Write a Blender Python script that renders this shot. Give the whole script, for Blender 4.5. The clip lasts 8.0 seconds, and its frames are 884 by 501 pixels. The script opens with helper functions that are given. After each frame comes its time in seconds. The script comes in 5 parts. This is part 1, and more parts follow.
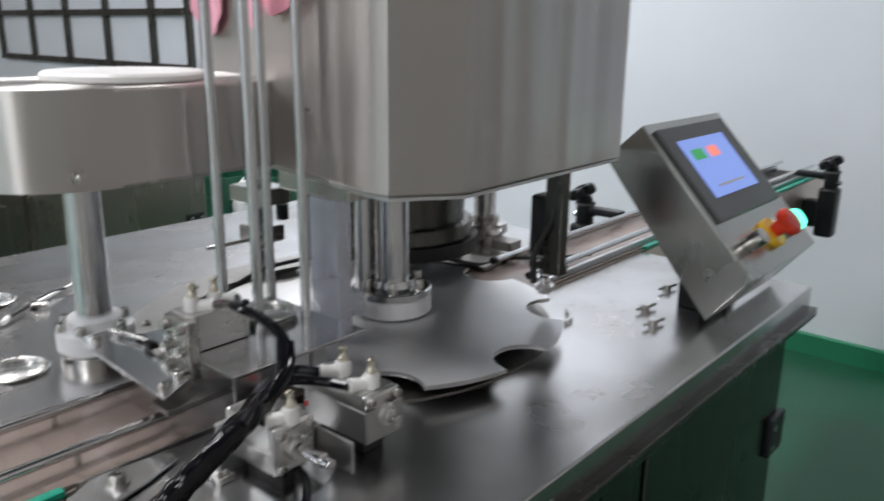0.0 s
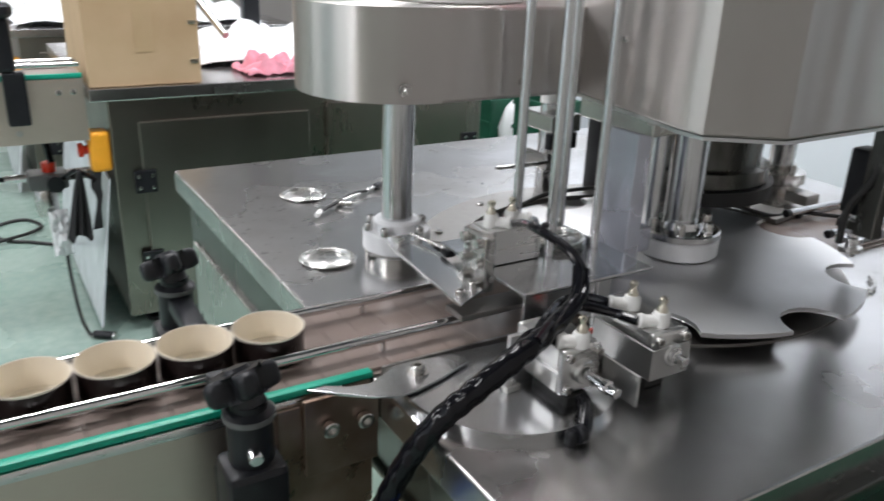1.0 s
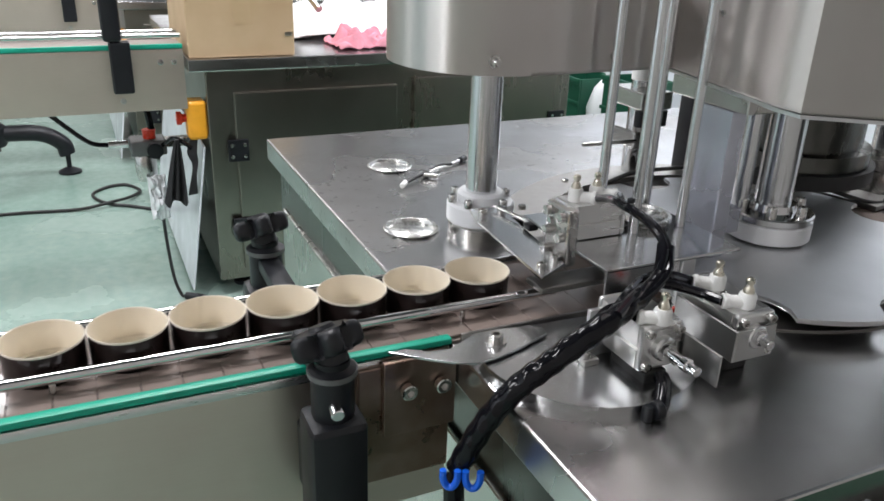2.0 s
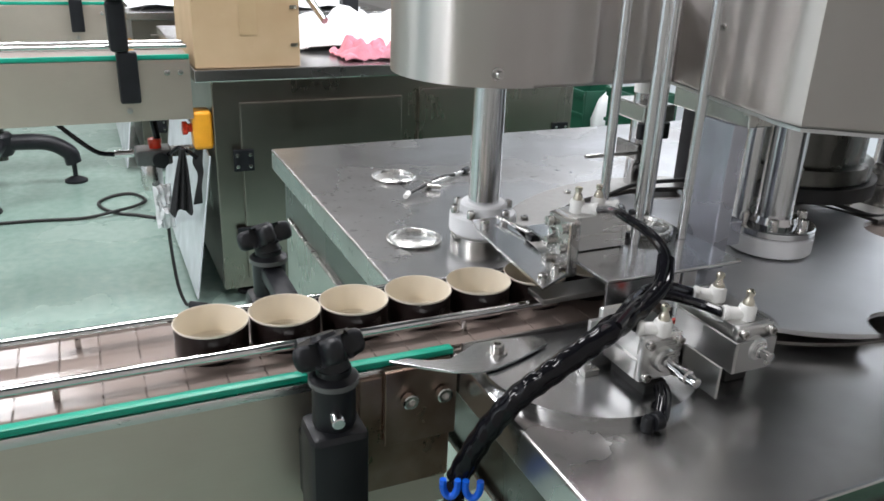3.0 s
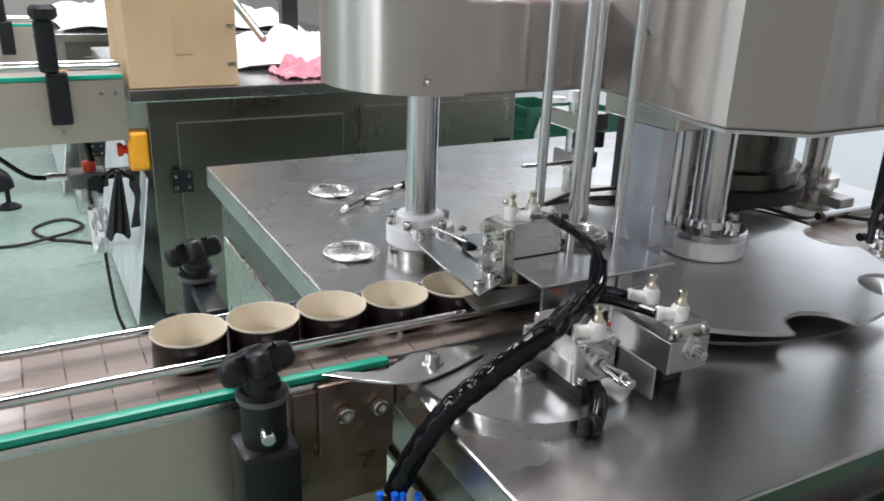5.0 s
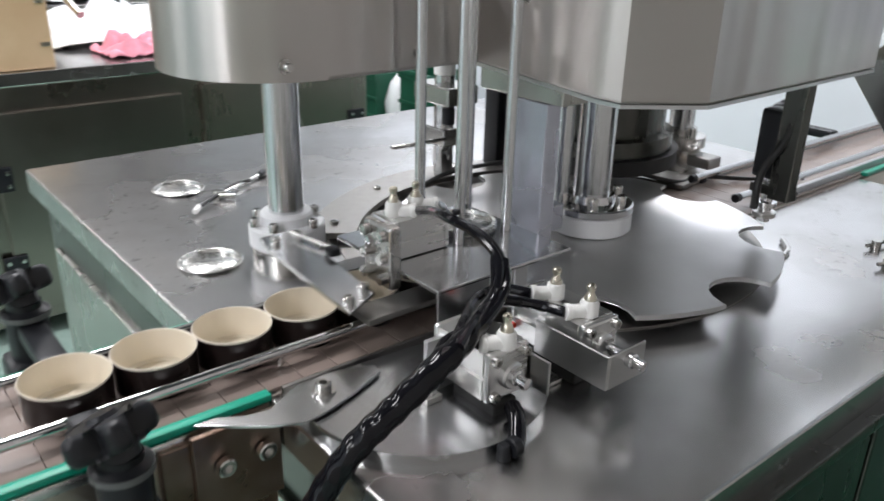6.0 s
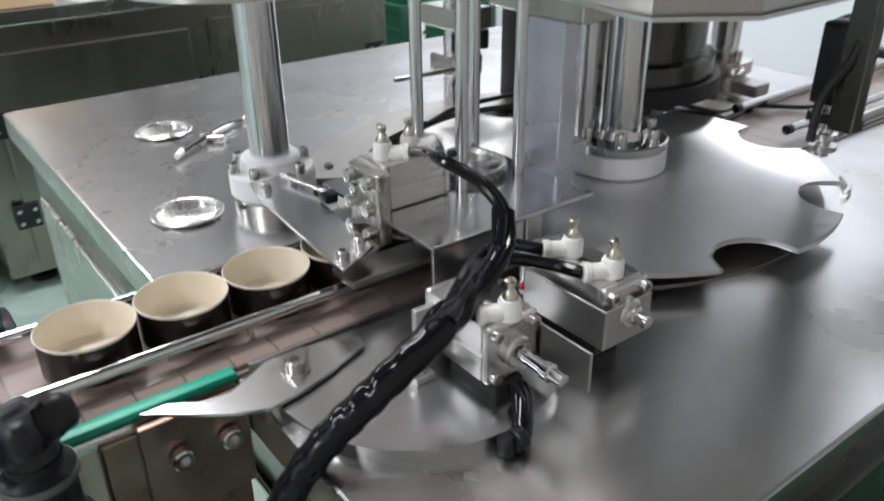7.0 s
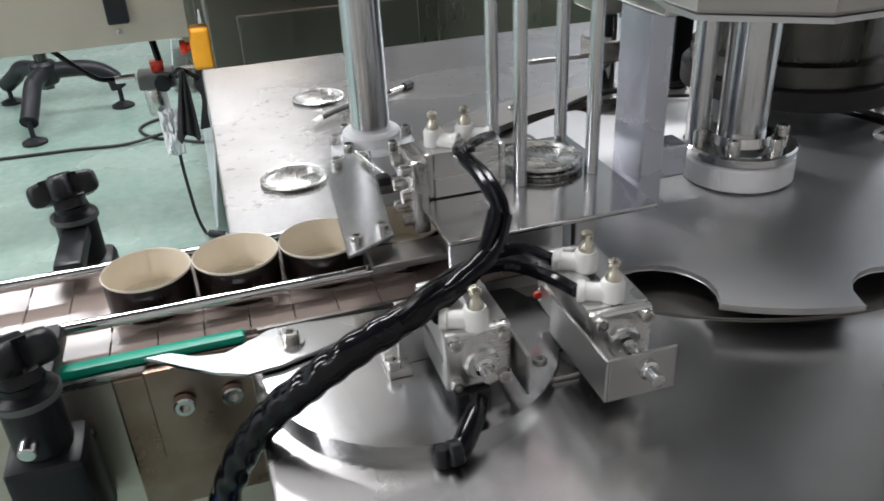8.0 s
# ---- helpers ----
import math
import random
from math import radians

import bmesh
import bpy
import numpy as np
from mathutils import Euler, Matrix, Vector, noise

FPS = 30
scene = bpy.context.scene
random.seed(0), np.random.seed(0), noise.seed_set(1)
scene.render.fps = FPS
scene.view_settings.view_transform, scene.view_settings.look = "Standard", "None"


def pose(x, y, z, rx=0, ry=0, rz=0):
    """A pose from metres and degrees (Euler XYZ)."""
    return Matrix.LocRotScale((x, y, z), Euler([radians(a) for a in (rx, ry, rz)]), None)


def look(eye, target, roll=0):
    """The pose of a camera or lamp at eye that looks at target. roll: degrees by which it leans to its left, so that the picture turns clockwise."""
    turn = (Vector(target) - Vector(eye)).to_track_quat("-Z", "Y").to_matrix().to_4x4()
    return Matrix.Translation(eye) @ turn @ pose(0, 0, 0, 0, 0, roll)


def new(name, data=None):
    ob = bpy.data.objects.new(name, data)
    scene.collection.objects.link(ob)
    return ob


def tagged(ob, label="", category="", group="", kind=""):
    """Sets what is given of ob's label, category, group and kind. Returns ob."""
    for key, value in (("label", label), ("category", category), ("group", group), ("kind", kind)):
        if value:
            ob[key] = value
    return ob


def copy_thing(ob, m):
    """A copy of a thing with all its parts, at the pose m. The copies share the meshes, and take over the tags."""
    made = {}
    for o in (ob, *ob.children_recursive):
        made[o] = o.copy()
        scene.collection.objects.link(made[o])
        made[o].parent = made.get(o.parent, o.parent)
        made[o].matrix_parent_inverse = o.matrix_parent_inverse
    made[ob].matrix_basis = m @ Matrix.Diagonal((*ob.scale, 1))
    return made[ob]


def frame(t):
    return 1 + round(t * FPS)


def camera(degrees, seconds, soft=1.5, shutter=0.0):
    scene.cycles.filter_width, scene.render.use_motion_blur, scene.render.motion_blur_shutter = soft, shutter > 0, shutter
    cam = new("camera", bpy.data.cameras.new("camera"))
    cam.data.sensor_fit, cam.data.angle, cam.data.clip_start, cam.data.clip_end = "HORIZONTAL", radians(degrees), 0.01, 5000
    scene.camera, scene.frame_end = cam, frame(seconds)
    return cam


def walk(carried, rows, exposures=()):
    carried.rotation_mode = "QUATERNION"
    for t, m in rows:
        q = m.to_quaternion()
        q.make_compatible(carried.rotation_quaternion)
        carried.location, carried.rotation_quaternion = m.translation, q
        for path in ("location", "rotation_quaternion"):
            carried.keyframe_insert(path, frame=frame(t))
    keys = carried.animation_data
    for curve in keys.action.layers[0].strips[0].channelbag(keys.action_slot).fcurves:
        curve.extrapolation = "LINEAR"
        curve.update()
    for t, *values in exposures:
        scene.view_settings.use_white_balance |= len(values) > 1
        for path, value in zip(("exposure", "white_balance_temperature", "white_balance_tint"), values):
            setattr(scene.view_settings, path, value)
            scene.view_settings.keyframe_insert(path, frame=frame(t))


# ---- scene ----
cam = camera(58.3, 8.0, soft=1.6, shutter=0.4)
PATH = [
    (0, (-0.072, 0.179, 1.282), (-1.322, 1.643, 0.742), 0.7),
    (0.2, (-0.09, 0.174, 1.275), (-1.407, 1.561, 0.692), 1.1),
    (0.5, (-0.106, 0.163, 1.278), (-1.542, 1.396, 0.634), 2.1),
    (1, (-0.102, 0.127, 1.283), (-1.697, 1.094, 0.561), 2.1),
    (1.5, (-0.097, 0.122, 1.277), (-1.744, 0.96, 0.513), 2.0),
    (2, (-0.092, 0.119, 1.277), (-1.762, 0.899, 0.5), 2.1),
    (3.5, (-0.085, 0.119, 1.279), (-1.771, 0.898, 0.536), 2.5),
    (4, (-0.086, 0.123, 1.277), (-1.763, 0.923, 0.537), 2.8),
    (5.3, (-0.083, 0.142, 1.262), (-1.708, 1.061, 0.546), 2.1),
    (5.5, (-0.093, 0.142, 1.279), (-1.673, 1.102, 0.518), 2.8),
    (5.8, (-0.134, 0.157, 1.273), (-1.629, 1.243, 0.509), 2.5),
    (6, (-0.191, 0.174, 1.264), (-1.614, 1.349, 0.491), 1.3),
    (6.3, (-0.237, 0.188, 1.258), (-1.594, 1.431, 0.475), 0.4),
    (6.5, (-0.26, 0.202, 1.253), (-1.603, 1.44, 0.438), -0.1),
    (6.8, (-0.267, 0.226, 1.236), (-1.644, 1.404, 0.393), 0.0),
    (7, (-0.261, 0.275, 1.226), (-1.685, 1.339, 0.309), -0.7),
    (7.3, (-0.237, 0.341, 1.215), (-1.758, 1.215, 0.256), -1.6),
    (7.5, (-0.216, 0.382, 1.221), (-1.824, 1.08, 0.258), -2.6),
    (7.7, (-0.2, 0.422, 1.225), (-1.877, 0.958, 0.276), -3.1),
    (8, (-0.191, 0.46, 1.231), (-1.876, 0.941, 0.267), -3.1),
]
walk(cam, [(t, look(eye, target, roll)) for t, eye, target, roll in PATH], exposures=[(0.0, -0.32), (0.6, -0.2), (1.5, -0.05), (3.5, 0.03), (6.5, 0.04), (7.3, 0.1), (8.0, 0.03)])

# ---- light: a closed factory hall with rows of ceiling tubes ----
world = bpy.data.worlds.new("hall")
scene.world = world
world.use_nodes = True
world.node_tree.nodes["Background"].inputs[0].default_value = (0.85, 0.85, 0.9, 1)
world.node_tree.nodes["Background"].inputs[1].default_value = 0.03
LAMP_WATTS = 56.0
CEIL = 3.6
LAMP_SPOTS = [(-5.6, -0.85), (-8.1, 0.75), (-4.1, -3.0), (-3.6, 0.72), (-0.95, -2.7), (-1.9, 0.1), (-1.97, 2.87), (-3.65, 2.85), (0.3, -4.2)]


def lamp_light(x, y):
    data = bpy.data.lights.new("tube_light", "AREA")
    data.shape, data.size, data.size_y = "RECTANGLE", 0.46, 1.2
    # the far lamp is turned down by hand to cut its glare on the tabletop
    data.energy = 24.0 if x < -7 else LAMP_WATTS
    data.color = (0.985, 0.972, 1.0)
    ob = new("tube_light", data)
    ob.matrix_world = pose(x, y, CEIL - 0.09)


for lx, ly in LAMP_SPOTS:
    lamp_light(lx, ly)


# ---- materials ----
def nodes_of(name):
    m = bpy.data.materials.new(name)
    m.use_nodes = True
    nt = m.node_tree
    return m, nt, nt.nodes["Principled BSDF"]


def tex(nt, kind, scale, stretch=(1, 1, 1), detail=4.0, rot=(0, 0, 0)):
    co = nt.nodes.new("ShaderNodeTexCoord")
    mp = nt.nodes.new("ShaderNodeMapping")
    mp.inputs["Scale"].default_value = stretch
    mp.inputs["Rotation"].default_value = rot
    nt.links.new(co.outputs["Object"], mp.inputs[0])
    n = nt.nodes.new(kind)
    n.inputs["Scale"].default_value = scale
    if "Detail" in n.inputs:
        n.inputs["Detail"].default_value = detail
    nt.links.new(mp.outputs[0], n.inputs["Vector"])
    return n


def ramp(nt, src, a, b, lo=0.3, hi=0.7):
    r = nt.nodes.new("ShaderNodeMapRange")
    r.inputs["From Min"].default_value, r.inputs["From Max"].default_value = lo, hi
    r.inputs["To Min"].default_value, r.inputs["To Max"].default_value = a, b
    nt.links.new(src, r.inputs[0])
    return r.outputs[0]


def blend(nt, fac, c1, c2):
    m = nt.nodes.new("ShaderNodeMix")
    m.data_type = "RGBA"
    nt.links.new(fac, m.inputs[0])
    m.inputs[6].default_value, m.inputs[7].default_value = (*c1, 1), (*c2, 1)
    return m.outputs[2]


def bump(nt, bsdf, src, strength, dist=0.001):
    b = nt.nodes.new("ShaderNodeBump")
    b.inputs["Strength"].default_value, b.inputs["Distance"].default_value = strength, dist
    nt.links.new(src, b.inputs["Height"])
    nt.links.new(b.outputs[0], bsdf.inputs["Normal"])


def steel(name, base=(0.56, 0.56, 0.55), rough=(0.22, 0.36), grain=(1, 60, 60), grain_scale=14.0, strength=0.12, dirt=None, dirt_scale=3.0, anis=0.0, wave=0.0, wave_stretch=(1, 1, 1), speckle=False, mottle=(-0.04, 0.05), drawn=0.0):
    m, nt, b = nodes_of(name)
    b.inputs["Metallic"].default_value = 1.0
    big = tex(nt, "ShaderNodeTexNoise", dirt_scale, detail=6)
    g = tex(nt, "ShaderNodeTexNoise", grain_scale, grain, detail=3)
    tint = blend(nt, ramp(nt, big.outputs[0], 0, 1, 0.35, 0.7), base, dirt or tuple(c * 0.88 for c in base))
    if speckle:
        fine = tex(nt, "ShaderNodeTexNoise", 70, detail=3)
        patch = tex(nt, "ShaderNodeTexNoise", 2.2, detail=2)
        both = nt.nodes.new("ShaderNodeMath")
        both.operation = "MULTIPLY"
        nt.links.new(ramp(nt, fine.outputs[0], 0, 1, 0.62, 0.72), both.inputs[0])
        nt.links.new(ramp(nt, patch.outputs[0], 0.05, 0.7, 0.46, 0.6), both.inputs[1])
        mx = nt.nodes.new("ShaderNodeMix")
        mx.data_type = "RGBA"
        nt.links.new(both.outputs[0], mx.inputs[0])
        nt.links.new(tint, mx.inputs[6])
        mx.inputs[7].default_value = (0.2, 0.19, 0.18, 1)
        tint = mx.outputs[2]
    nt.links.new(tint, b.inputs["Base Color"])
    add = nt.nodes.new("ShaderNodeMath")
    add.operation = "ADD"
    nt.links.new(ramp(nt, big.outputs[0], rough[0], rough[1]), add.inputs[0])
    nt.links.new(ramp(nt, g.outputs[0], *((-0.008, 0.008) if wave else mottle)), add.inputs[1])
    nt.links.new(add.outputs[0], b.inputs["Roughness"])
    if wave:
        w = tex(nt, "ShaderNodeTexNoise", 2.0, wave_stretch, detail=1)
        both = nt.nodes.new("ShaderNodeMath")
        both.operation = "MULTIPLY_ADD"
        nt.links.new(w.outputs[0], both.inputs[0])
        both.inputs[1].default_value = wave * 6
        both.inputs[2].default_value = 0.0
        bump(nt, b, both.outputs[0], strength or 0.03, 0.0012)
    elif strength:
        bump(nt, b, g.outputs[0], strength, 0.0006)
    if drawn:
        # brushed round the vertical axis: reflections draw out up and down
        b.inputs["Anisotropic"].default_value = drawn
        b.inputs["Anisotropic Rotation"].default_value = 0.25
        tg = nt.nodes.new("ShaderNodeTangent")
        tg.direction_type, tg.axis = "RADIAL", "Z"
        nt.links.new(tg.outputs[0], b.inputs["Tangent"])
    if anis:
        b.inputs["Anisotropic"].default_value = anis
        tg = nt.nodes.new("ShaderNodeTangent")
        tg.direction_type, tg.uv_map = "UV_MAP", "brush"
        nt.links.new(tg.outputs[0], b.inputs["Tangent"])
    return m


def plain(name, color, rough=0.5, metal=0.0, var=0.12, scale=30.0, bumps=0.05, spec=0.5, coat=0.0):
    m, nt, b = nodes_of(name)
    n = tex(nt, "ShaderNodeTexNoise", scale, detail=5)
    n2 = tex(nt, "ShaderNodeTexNoise", scale * 7, detail=3)
    lo = tuple(c * (1 - var) for c in color)
    hi = tuple(min(1, c * (1 + var)) for c in color)
    nt.links.new(blend(nt, ramp(nt, n.outputs[0], 0, 1), lo, hi), b.inputs["Base Color"])
    nt.links.new(ramp(nt, n.outputs[0], rough * 0.85, min(1, rough * 1.15)), b.inputs["Roughness"])
    b.inputs["Metallic"].default_value = metal
    b.inputs["Specular IOR Level"].default_value = spec
    b.inputs["Coat Weight"].default_value = coat
    if bumps:
        bump(nt, b, n2.outputs[0], bumps, 0.001)
    return m


def glow(name, color, strength):
    m, nt, b = nodes_of(name)
    b.inputs["Base Color"].default_value = (*color, 1)
    b.inputs["Emission Color"].default_value = (*color, 1)
    b.inputs["Emission Strength"].default_value = strength
    return m


def floor_paint():
    m, nt, b = nodes_of("green_epoxy")
    a = tex(nt, "ShaderNodeTexNoise", 1.3, detail=8)
    c = tex(nt, "ShaderNodeTexNoise", 24, detail=6)
    mixed = nt.nodes.new("ShaderNodeMath")
    mixed.operation = "MULTIPLY"
    nt.links.new(a.outputs[0], mixed.inputs[0])
    nt.links.new(ramp(nt, c.outputs[0], 0.8, 1.2), mixed.inputs[1])
    nt.links.new(blend(nt, ramp(nt, mixed.outputs[0], 0, 1, 0.3, 0.68), (0.20, 0.31, 0.265), (0.32, 0.42, 0.375)), b.inputs["Base Color"])
    nt.links.new(ramp(nt, a.outputs[0], 0.16, 0.34), b.inputs["Roughness"])
    bump(nt, b, c.outputs[0], 0.06, 0.002)
    return m


def cardboard():
    m, nt, b = nodes_of("cardboard")
    a = tex(nt, "ShaderNodeTexNoise", 5, detail=6)
    w = tex(nt, "ShaderNodeTexNoise", 40, (1, 1, 14), detail=3)
    nt.links.new(blend(nt, ramp(nt, a.outputs[0], 0, 1), (0.52, 0.36, 0.21), (0.62, 0.45, 0.28)), b.inputs["Base Color"])
    b.inputs["Roughness"].default_value = 0.85
    bump(nt, b, w.outputs[0], 0.15, 0.001)
    return m


def slat_plastic():
    m, nt, b = nodes_of("chain_slat")
    info = nt.nodes.new("ShaderNodeObjectInfo")
    n = tex(nt, "ShaderNodeTexNoise", 25, (1, 1, 1), detail=5)
    nt.links.new(blend(nt, ramp(nt, info.outputs["Random"], 0, 1, 0, 1), (0.27, 0.215, 0.19), (0.30, 0.24, 0.21)), b.inputs["Base Color"])
    nt.links.new(ramp(nt, n.outputs[0], 0.16, 0.26), b.inputs["Roughness"])
    b.inputs["Specular IOR Level"].default_value = 0.8
    return m


def screen_face():
    return glow("screen_blue", (0.23, 0.34, 0.80), 0.85)


# the dirt tone covers real grime and paints in blotchy dark reflections
M_TABLE = steel("table_steel", (0.65, 0.65, 0.65), (0.21, 0.30), (1, 1, 1), 2.5, 0.0, dirt=(0.41, 0.40, 0.39), dirt_scale=4.5, speckle=True, mottle=(-0.012, 0.012))
M_CAB = steel("cabinet_steel", (0.50, 0.50, 0.47), (0.2, 0.3), (5, 5, 0.6), 6, 0.0, mottle=(-0.015, 0.015))
M_CONV = steel("conveyor_steel", (0.70, 0.62, 0.545), (0.34, 0.5), (30, 2, 30), 10, 0.04)
# cabinet steel darkened: the dim floor reflection is put into its base colour
M_CAB2 = steel("cabinet_steel_shaded", (0.11, 0.11, 0.10), (0.22, 0.32), (5, 5, 0.6), 6, 0.0, mottle=(-0.015, 0.015))
# same steel as M_CAB2, the brighter, warmer light there painted into it
M_CAB_FAR = steel("cabinet_steel_lit", (0.33, 0.295, 0.255), (0.24, 0.34), (5, 5, 0.6), 6, 0.0, dirt=(0.25, 0.24, 0.215), mottle=(-0.015, 0.015))
M_HEAD = steel("head_steel", (0.60, 0.575, 0.55), (0.36, 0.42), (9, 9, 0.15), 5, 0.7, dirt=(0.53, 0.505, 0.485), dirt_scale=2.0, wave=0.9, wave_stretch=(8, 8, 0.04), drawn=0.95)
M_PILLAR = steel("ground_pillar", (0.68, 0.69, 0.70), (0.17, 0.23), (20, 20, 1), 9, 0.0, mottle=(-0.02, 0.02), drawn=0.8)
M_BRUSH = steel("brushed_steel", (0.61, 0.62, 0.625), (0.28, 0.4), (2, 50, 50), 14, 0.22)
M_POLISH = steel("polished_steel", (0.62, 0.63, 0.64), (0.12, 0.19), (1, 1, 1), 20, 0.0)
M_PLATE = steel("satin_plate", (0.66, 0.67, 0.68), (0.20, 0.26), (3, 30, 30), 14, 0.0, mottle=(-0.006, 0.006))
M_STAR = steel("star_steel", (0.72, 0.725, 0.73), (0.41, 0.47), (1.5, 60, 10), 12, 0.0, dirt_scale=7, anis=0.9, mottle=(-0.01, 0.01))
M_DISC = steel("disc_steel", (0.31, 0.30, 0.285), (0.3, 0.45), (5, 5, 5), 12, 0.06)
M_GATE = steel("gate_steel", (0.50, 0.50, 0.49), (0.30, 0.38), (8, 8, 8), 6, 0.0, mottle=(-0.02, 0.02))
M_CHROME = steel("chrome", (0.72, 0.72, 0.73), (0.05, 0.12), (1, 1, 1), 20, 0.01)
M_ALU = steel("aluminium", (0.76, 0.76, 0.75), (0.24, 0.36), (3, 3, 30), 8, 0.0)
M_BOLT = steel("bolt_steel", (0.6, 0.59, 0.57), (0.18, 0.3), (5, 5, 5), 8, 0.0)
M_TIN = steel("tinplate", (0.66, 0.66, 0.64), (0.2, 0.34), (5, 40, 5), 30, 0.08)
M_RUST = steel("stained_steel", (0.26, 0.165, 0.125), (0.25, 0.4), (5, 5, 5), 12, 0.05, dirt=(0.42, 0.32, 0.27), dirt_scale=14)
M_BRASS = plain("brass", (0.68, 0.635, 0.53), 0.3, 1.0)
M_FILM = plain("film_covered_steel", (0.58, 0.60, 0.68), 0.26, 0.75, 0.14, 9, 0.25)
M_NYLON = plain("white_nylon", (0.82, 0.83, 0.85), 0.4, 0, 0.04, 12, 0.02)
M_WHITE = plain("white_plastic", (0.85, 0.85, 0.83), 0.35, 0, 0.04, 20, 0.02)
M_BLACK = plain("black_plastic", (0.011, 0.012, 0.015), 0.38, 0, 0.25, 20, 0.04, 0.35)
M_RUBBER = plain("black_tube", (0.006, 0.006, 0.008), 0.12, 0, 0.2, 9, 0.10, 0.26, 0.0)
M_CABLE = plain("black_cable", (0.015, 0.015, 0.015), 0.45)
# near-black paints the shade onto parts under starwheel, cylinders and belt
M_DARK = plain("recess_shade", (0.02, 0.02, 0.02), 0.7)
M_GREEN = plain("green_strip", (0.005, 0.36, 0.24), 0.35, 0, 0.08, 20, 0.02)
M_CREAM = plain("cream_lining", (0.80, 0.735, 0.62), 0.42, 0, 0.04, 16, 0.02)
M_CAN = plain("dark_brown_tin", (0.012, 0.007, 0.0065), 0.3, 0, 0.2, 20, 0.0, 0.35)
M_SLAT = slat_plastic()
M_BED = plain("wear_strip", (0.34, 0.29, 0.26), 0.4)
M_FLOOR = floor_paint()
# green floor where less light reflects, darkened in its own colour
M_FLOOR2 = plain("shaded_green_floor", (0.008, 0.072, 0.036), 0.4, 0, 0.2, 2.5, 0.05)
M_WALL = plain("white_wall", (0.78, 0.82, 0.88), 0.65, 0, 0.03, 2, 0.03)
M_GWALL = plain("green_paint", (0.02, 0.20, 0.10), 0.4, 0, 0.1, 4, 0.03)
M_BIN = plain("dark_green_plastic", (0.008, 0.075, 0.042), 0.4, 0, 0.15, 6, 0.03)
M_GWALL2 = plain("grey_wall", (0.41, 0.38, 0.36), 0.7, 0, 0.05, 2, 0.03)
M_CEIL = plain("ceiling_grey", (0.13, 0.135, 0.14), 0.8, 0, 0.03, 2, 0.02)
M_CARD = cardboard()
M_TAPE = plain("tape", (0.56, 0.40, 0.235), 0.35, 0, 0.05, 8, 0.0)
M_PINK = plain("pink_cloth", (0.66, 0.27, 0.34), 0.9, 0, 0.18, 25, 0.3)
M_PALEPINK = plain("pale_pink_board", (0.85, 0.42, 0.52), 0.5, 0, 0.05, 4, 0.02)
M_ORANGE = plain("orange_plastic", (0.95, 0.42, 0.03), 0.35, 0, 0.06)
M_YELLOW = plain("yellow_plastic", (0.95, 0.55, 0.03), 0.35, 0, 0.06)
M_RED = plain("red_plastic", (0.75, 0.05, 0.02), 0.3, 0, 0.06)
M_BLUE = plain("blue_plastic", (0.01, 0.14, 0.80), 0.25, 0, 0.06)
M_GREY = plain("grey_plastic", (0.11, 0.115, 0.115), 0.4, 0, 0.08)
M_BAG = plain("white_plastic_sheet", (0.80, 0.82, 0.84), 0.3, 0, 0.06, 9, 0.3)
M_CLEAR = plain("clear_film", (0.72, 0.75, 0.80), 0.2, 0, 0.08, 9, 0.3)
M_CLOTH = plain("black_cloth", (0.02, 0.02, 0.022), 0.9, 0, 0.3, 30, 0.3)
M_TUBE = glow("lit_tube", (0.97, 0.985, 1.0), 6.0)
M_SCREEN = screen_face()
M_SCR_G = glow("screen_green", (0.05, 0.35, 0.12), 0.8)
M_SCR_R = glow("screen_red", (0.95, 0.25, 0.18), 1.0)
M_LAMP_G = glow("green_lamp", (0.1, 1.0, 0.6), 4.0)
M_LED = glow("red_led", (1.0, 0.05, 0.08), 1.2)

# ---- mesh helpers ----
ORIG = {}


def thing(name, x, y, z, label, category, group="", kind=""):
    ob = new(name)
    ob.location = (x, y, z)
    ob.empty_display_size = 0.05
    ORIG[ob.name] = Vector((x, y, z))
    return tagged(ob, label, category, group, kind)


def part(name, bm, material, parent=None, label="", origin=None, smooth=35):
    """Links a bmesh, built in world metres, as one mesh under parent. origin: its own pivot in the world."""
    base = ORIG[parent.name] if parent else Vector((0, 0, 0))
    piv = Vector(origin) if origin else base
    bmesh.ops.translate(bm, verts=bm.verts, vec=-piv)
    bmesh.ops.recalc_face_normals(bm, faces=bm.faces)
    # broad flat faces keep their own normal beside narrow bevels
    bm.normal_update()
    bm.edges.index_update()
    crisp = []
    for e in bm.edges:
        if len(e.link_faces) == 2:
            lo, hi = sorted(f.calc_area() for f in e.link_faces)
            if hi > 9 * lo and e.calc_face_angle(0.0) > 0.12:
                crisp.append(e.index)
    me = bpy.data.meshes.new(name)
    bm.to_mesh(me)
    bm.free()
    me.materials.append(material)
    me.polygons.foreach_set("use_smooth", [True] * len(me.polygons))
    me.set_sharp_from_angle(angle=radians(smooth))
    for i in crisp:
        me.edges[i].use_edge_sharp = True
    ob = new(name, me)
    if parent:
        ob.parent = parent
    ob.location = piv - base
    ORIG[ob.name] = piv
    if label:
        ob["label"] = label
    return ob


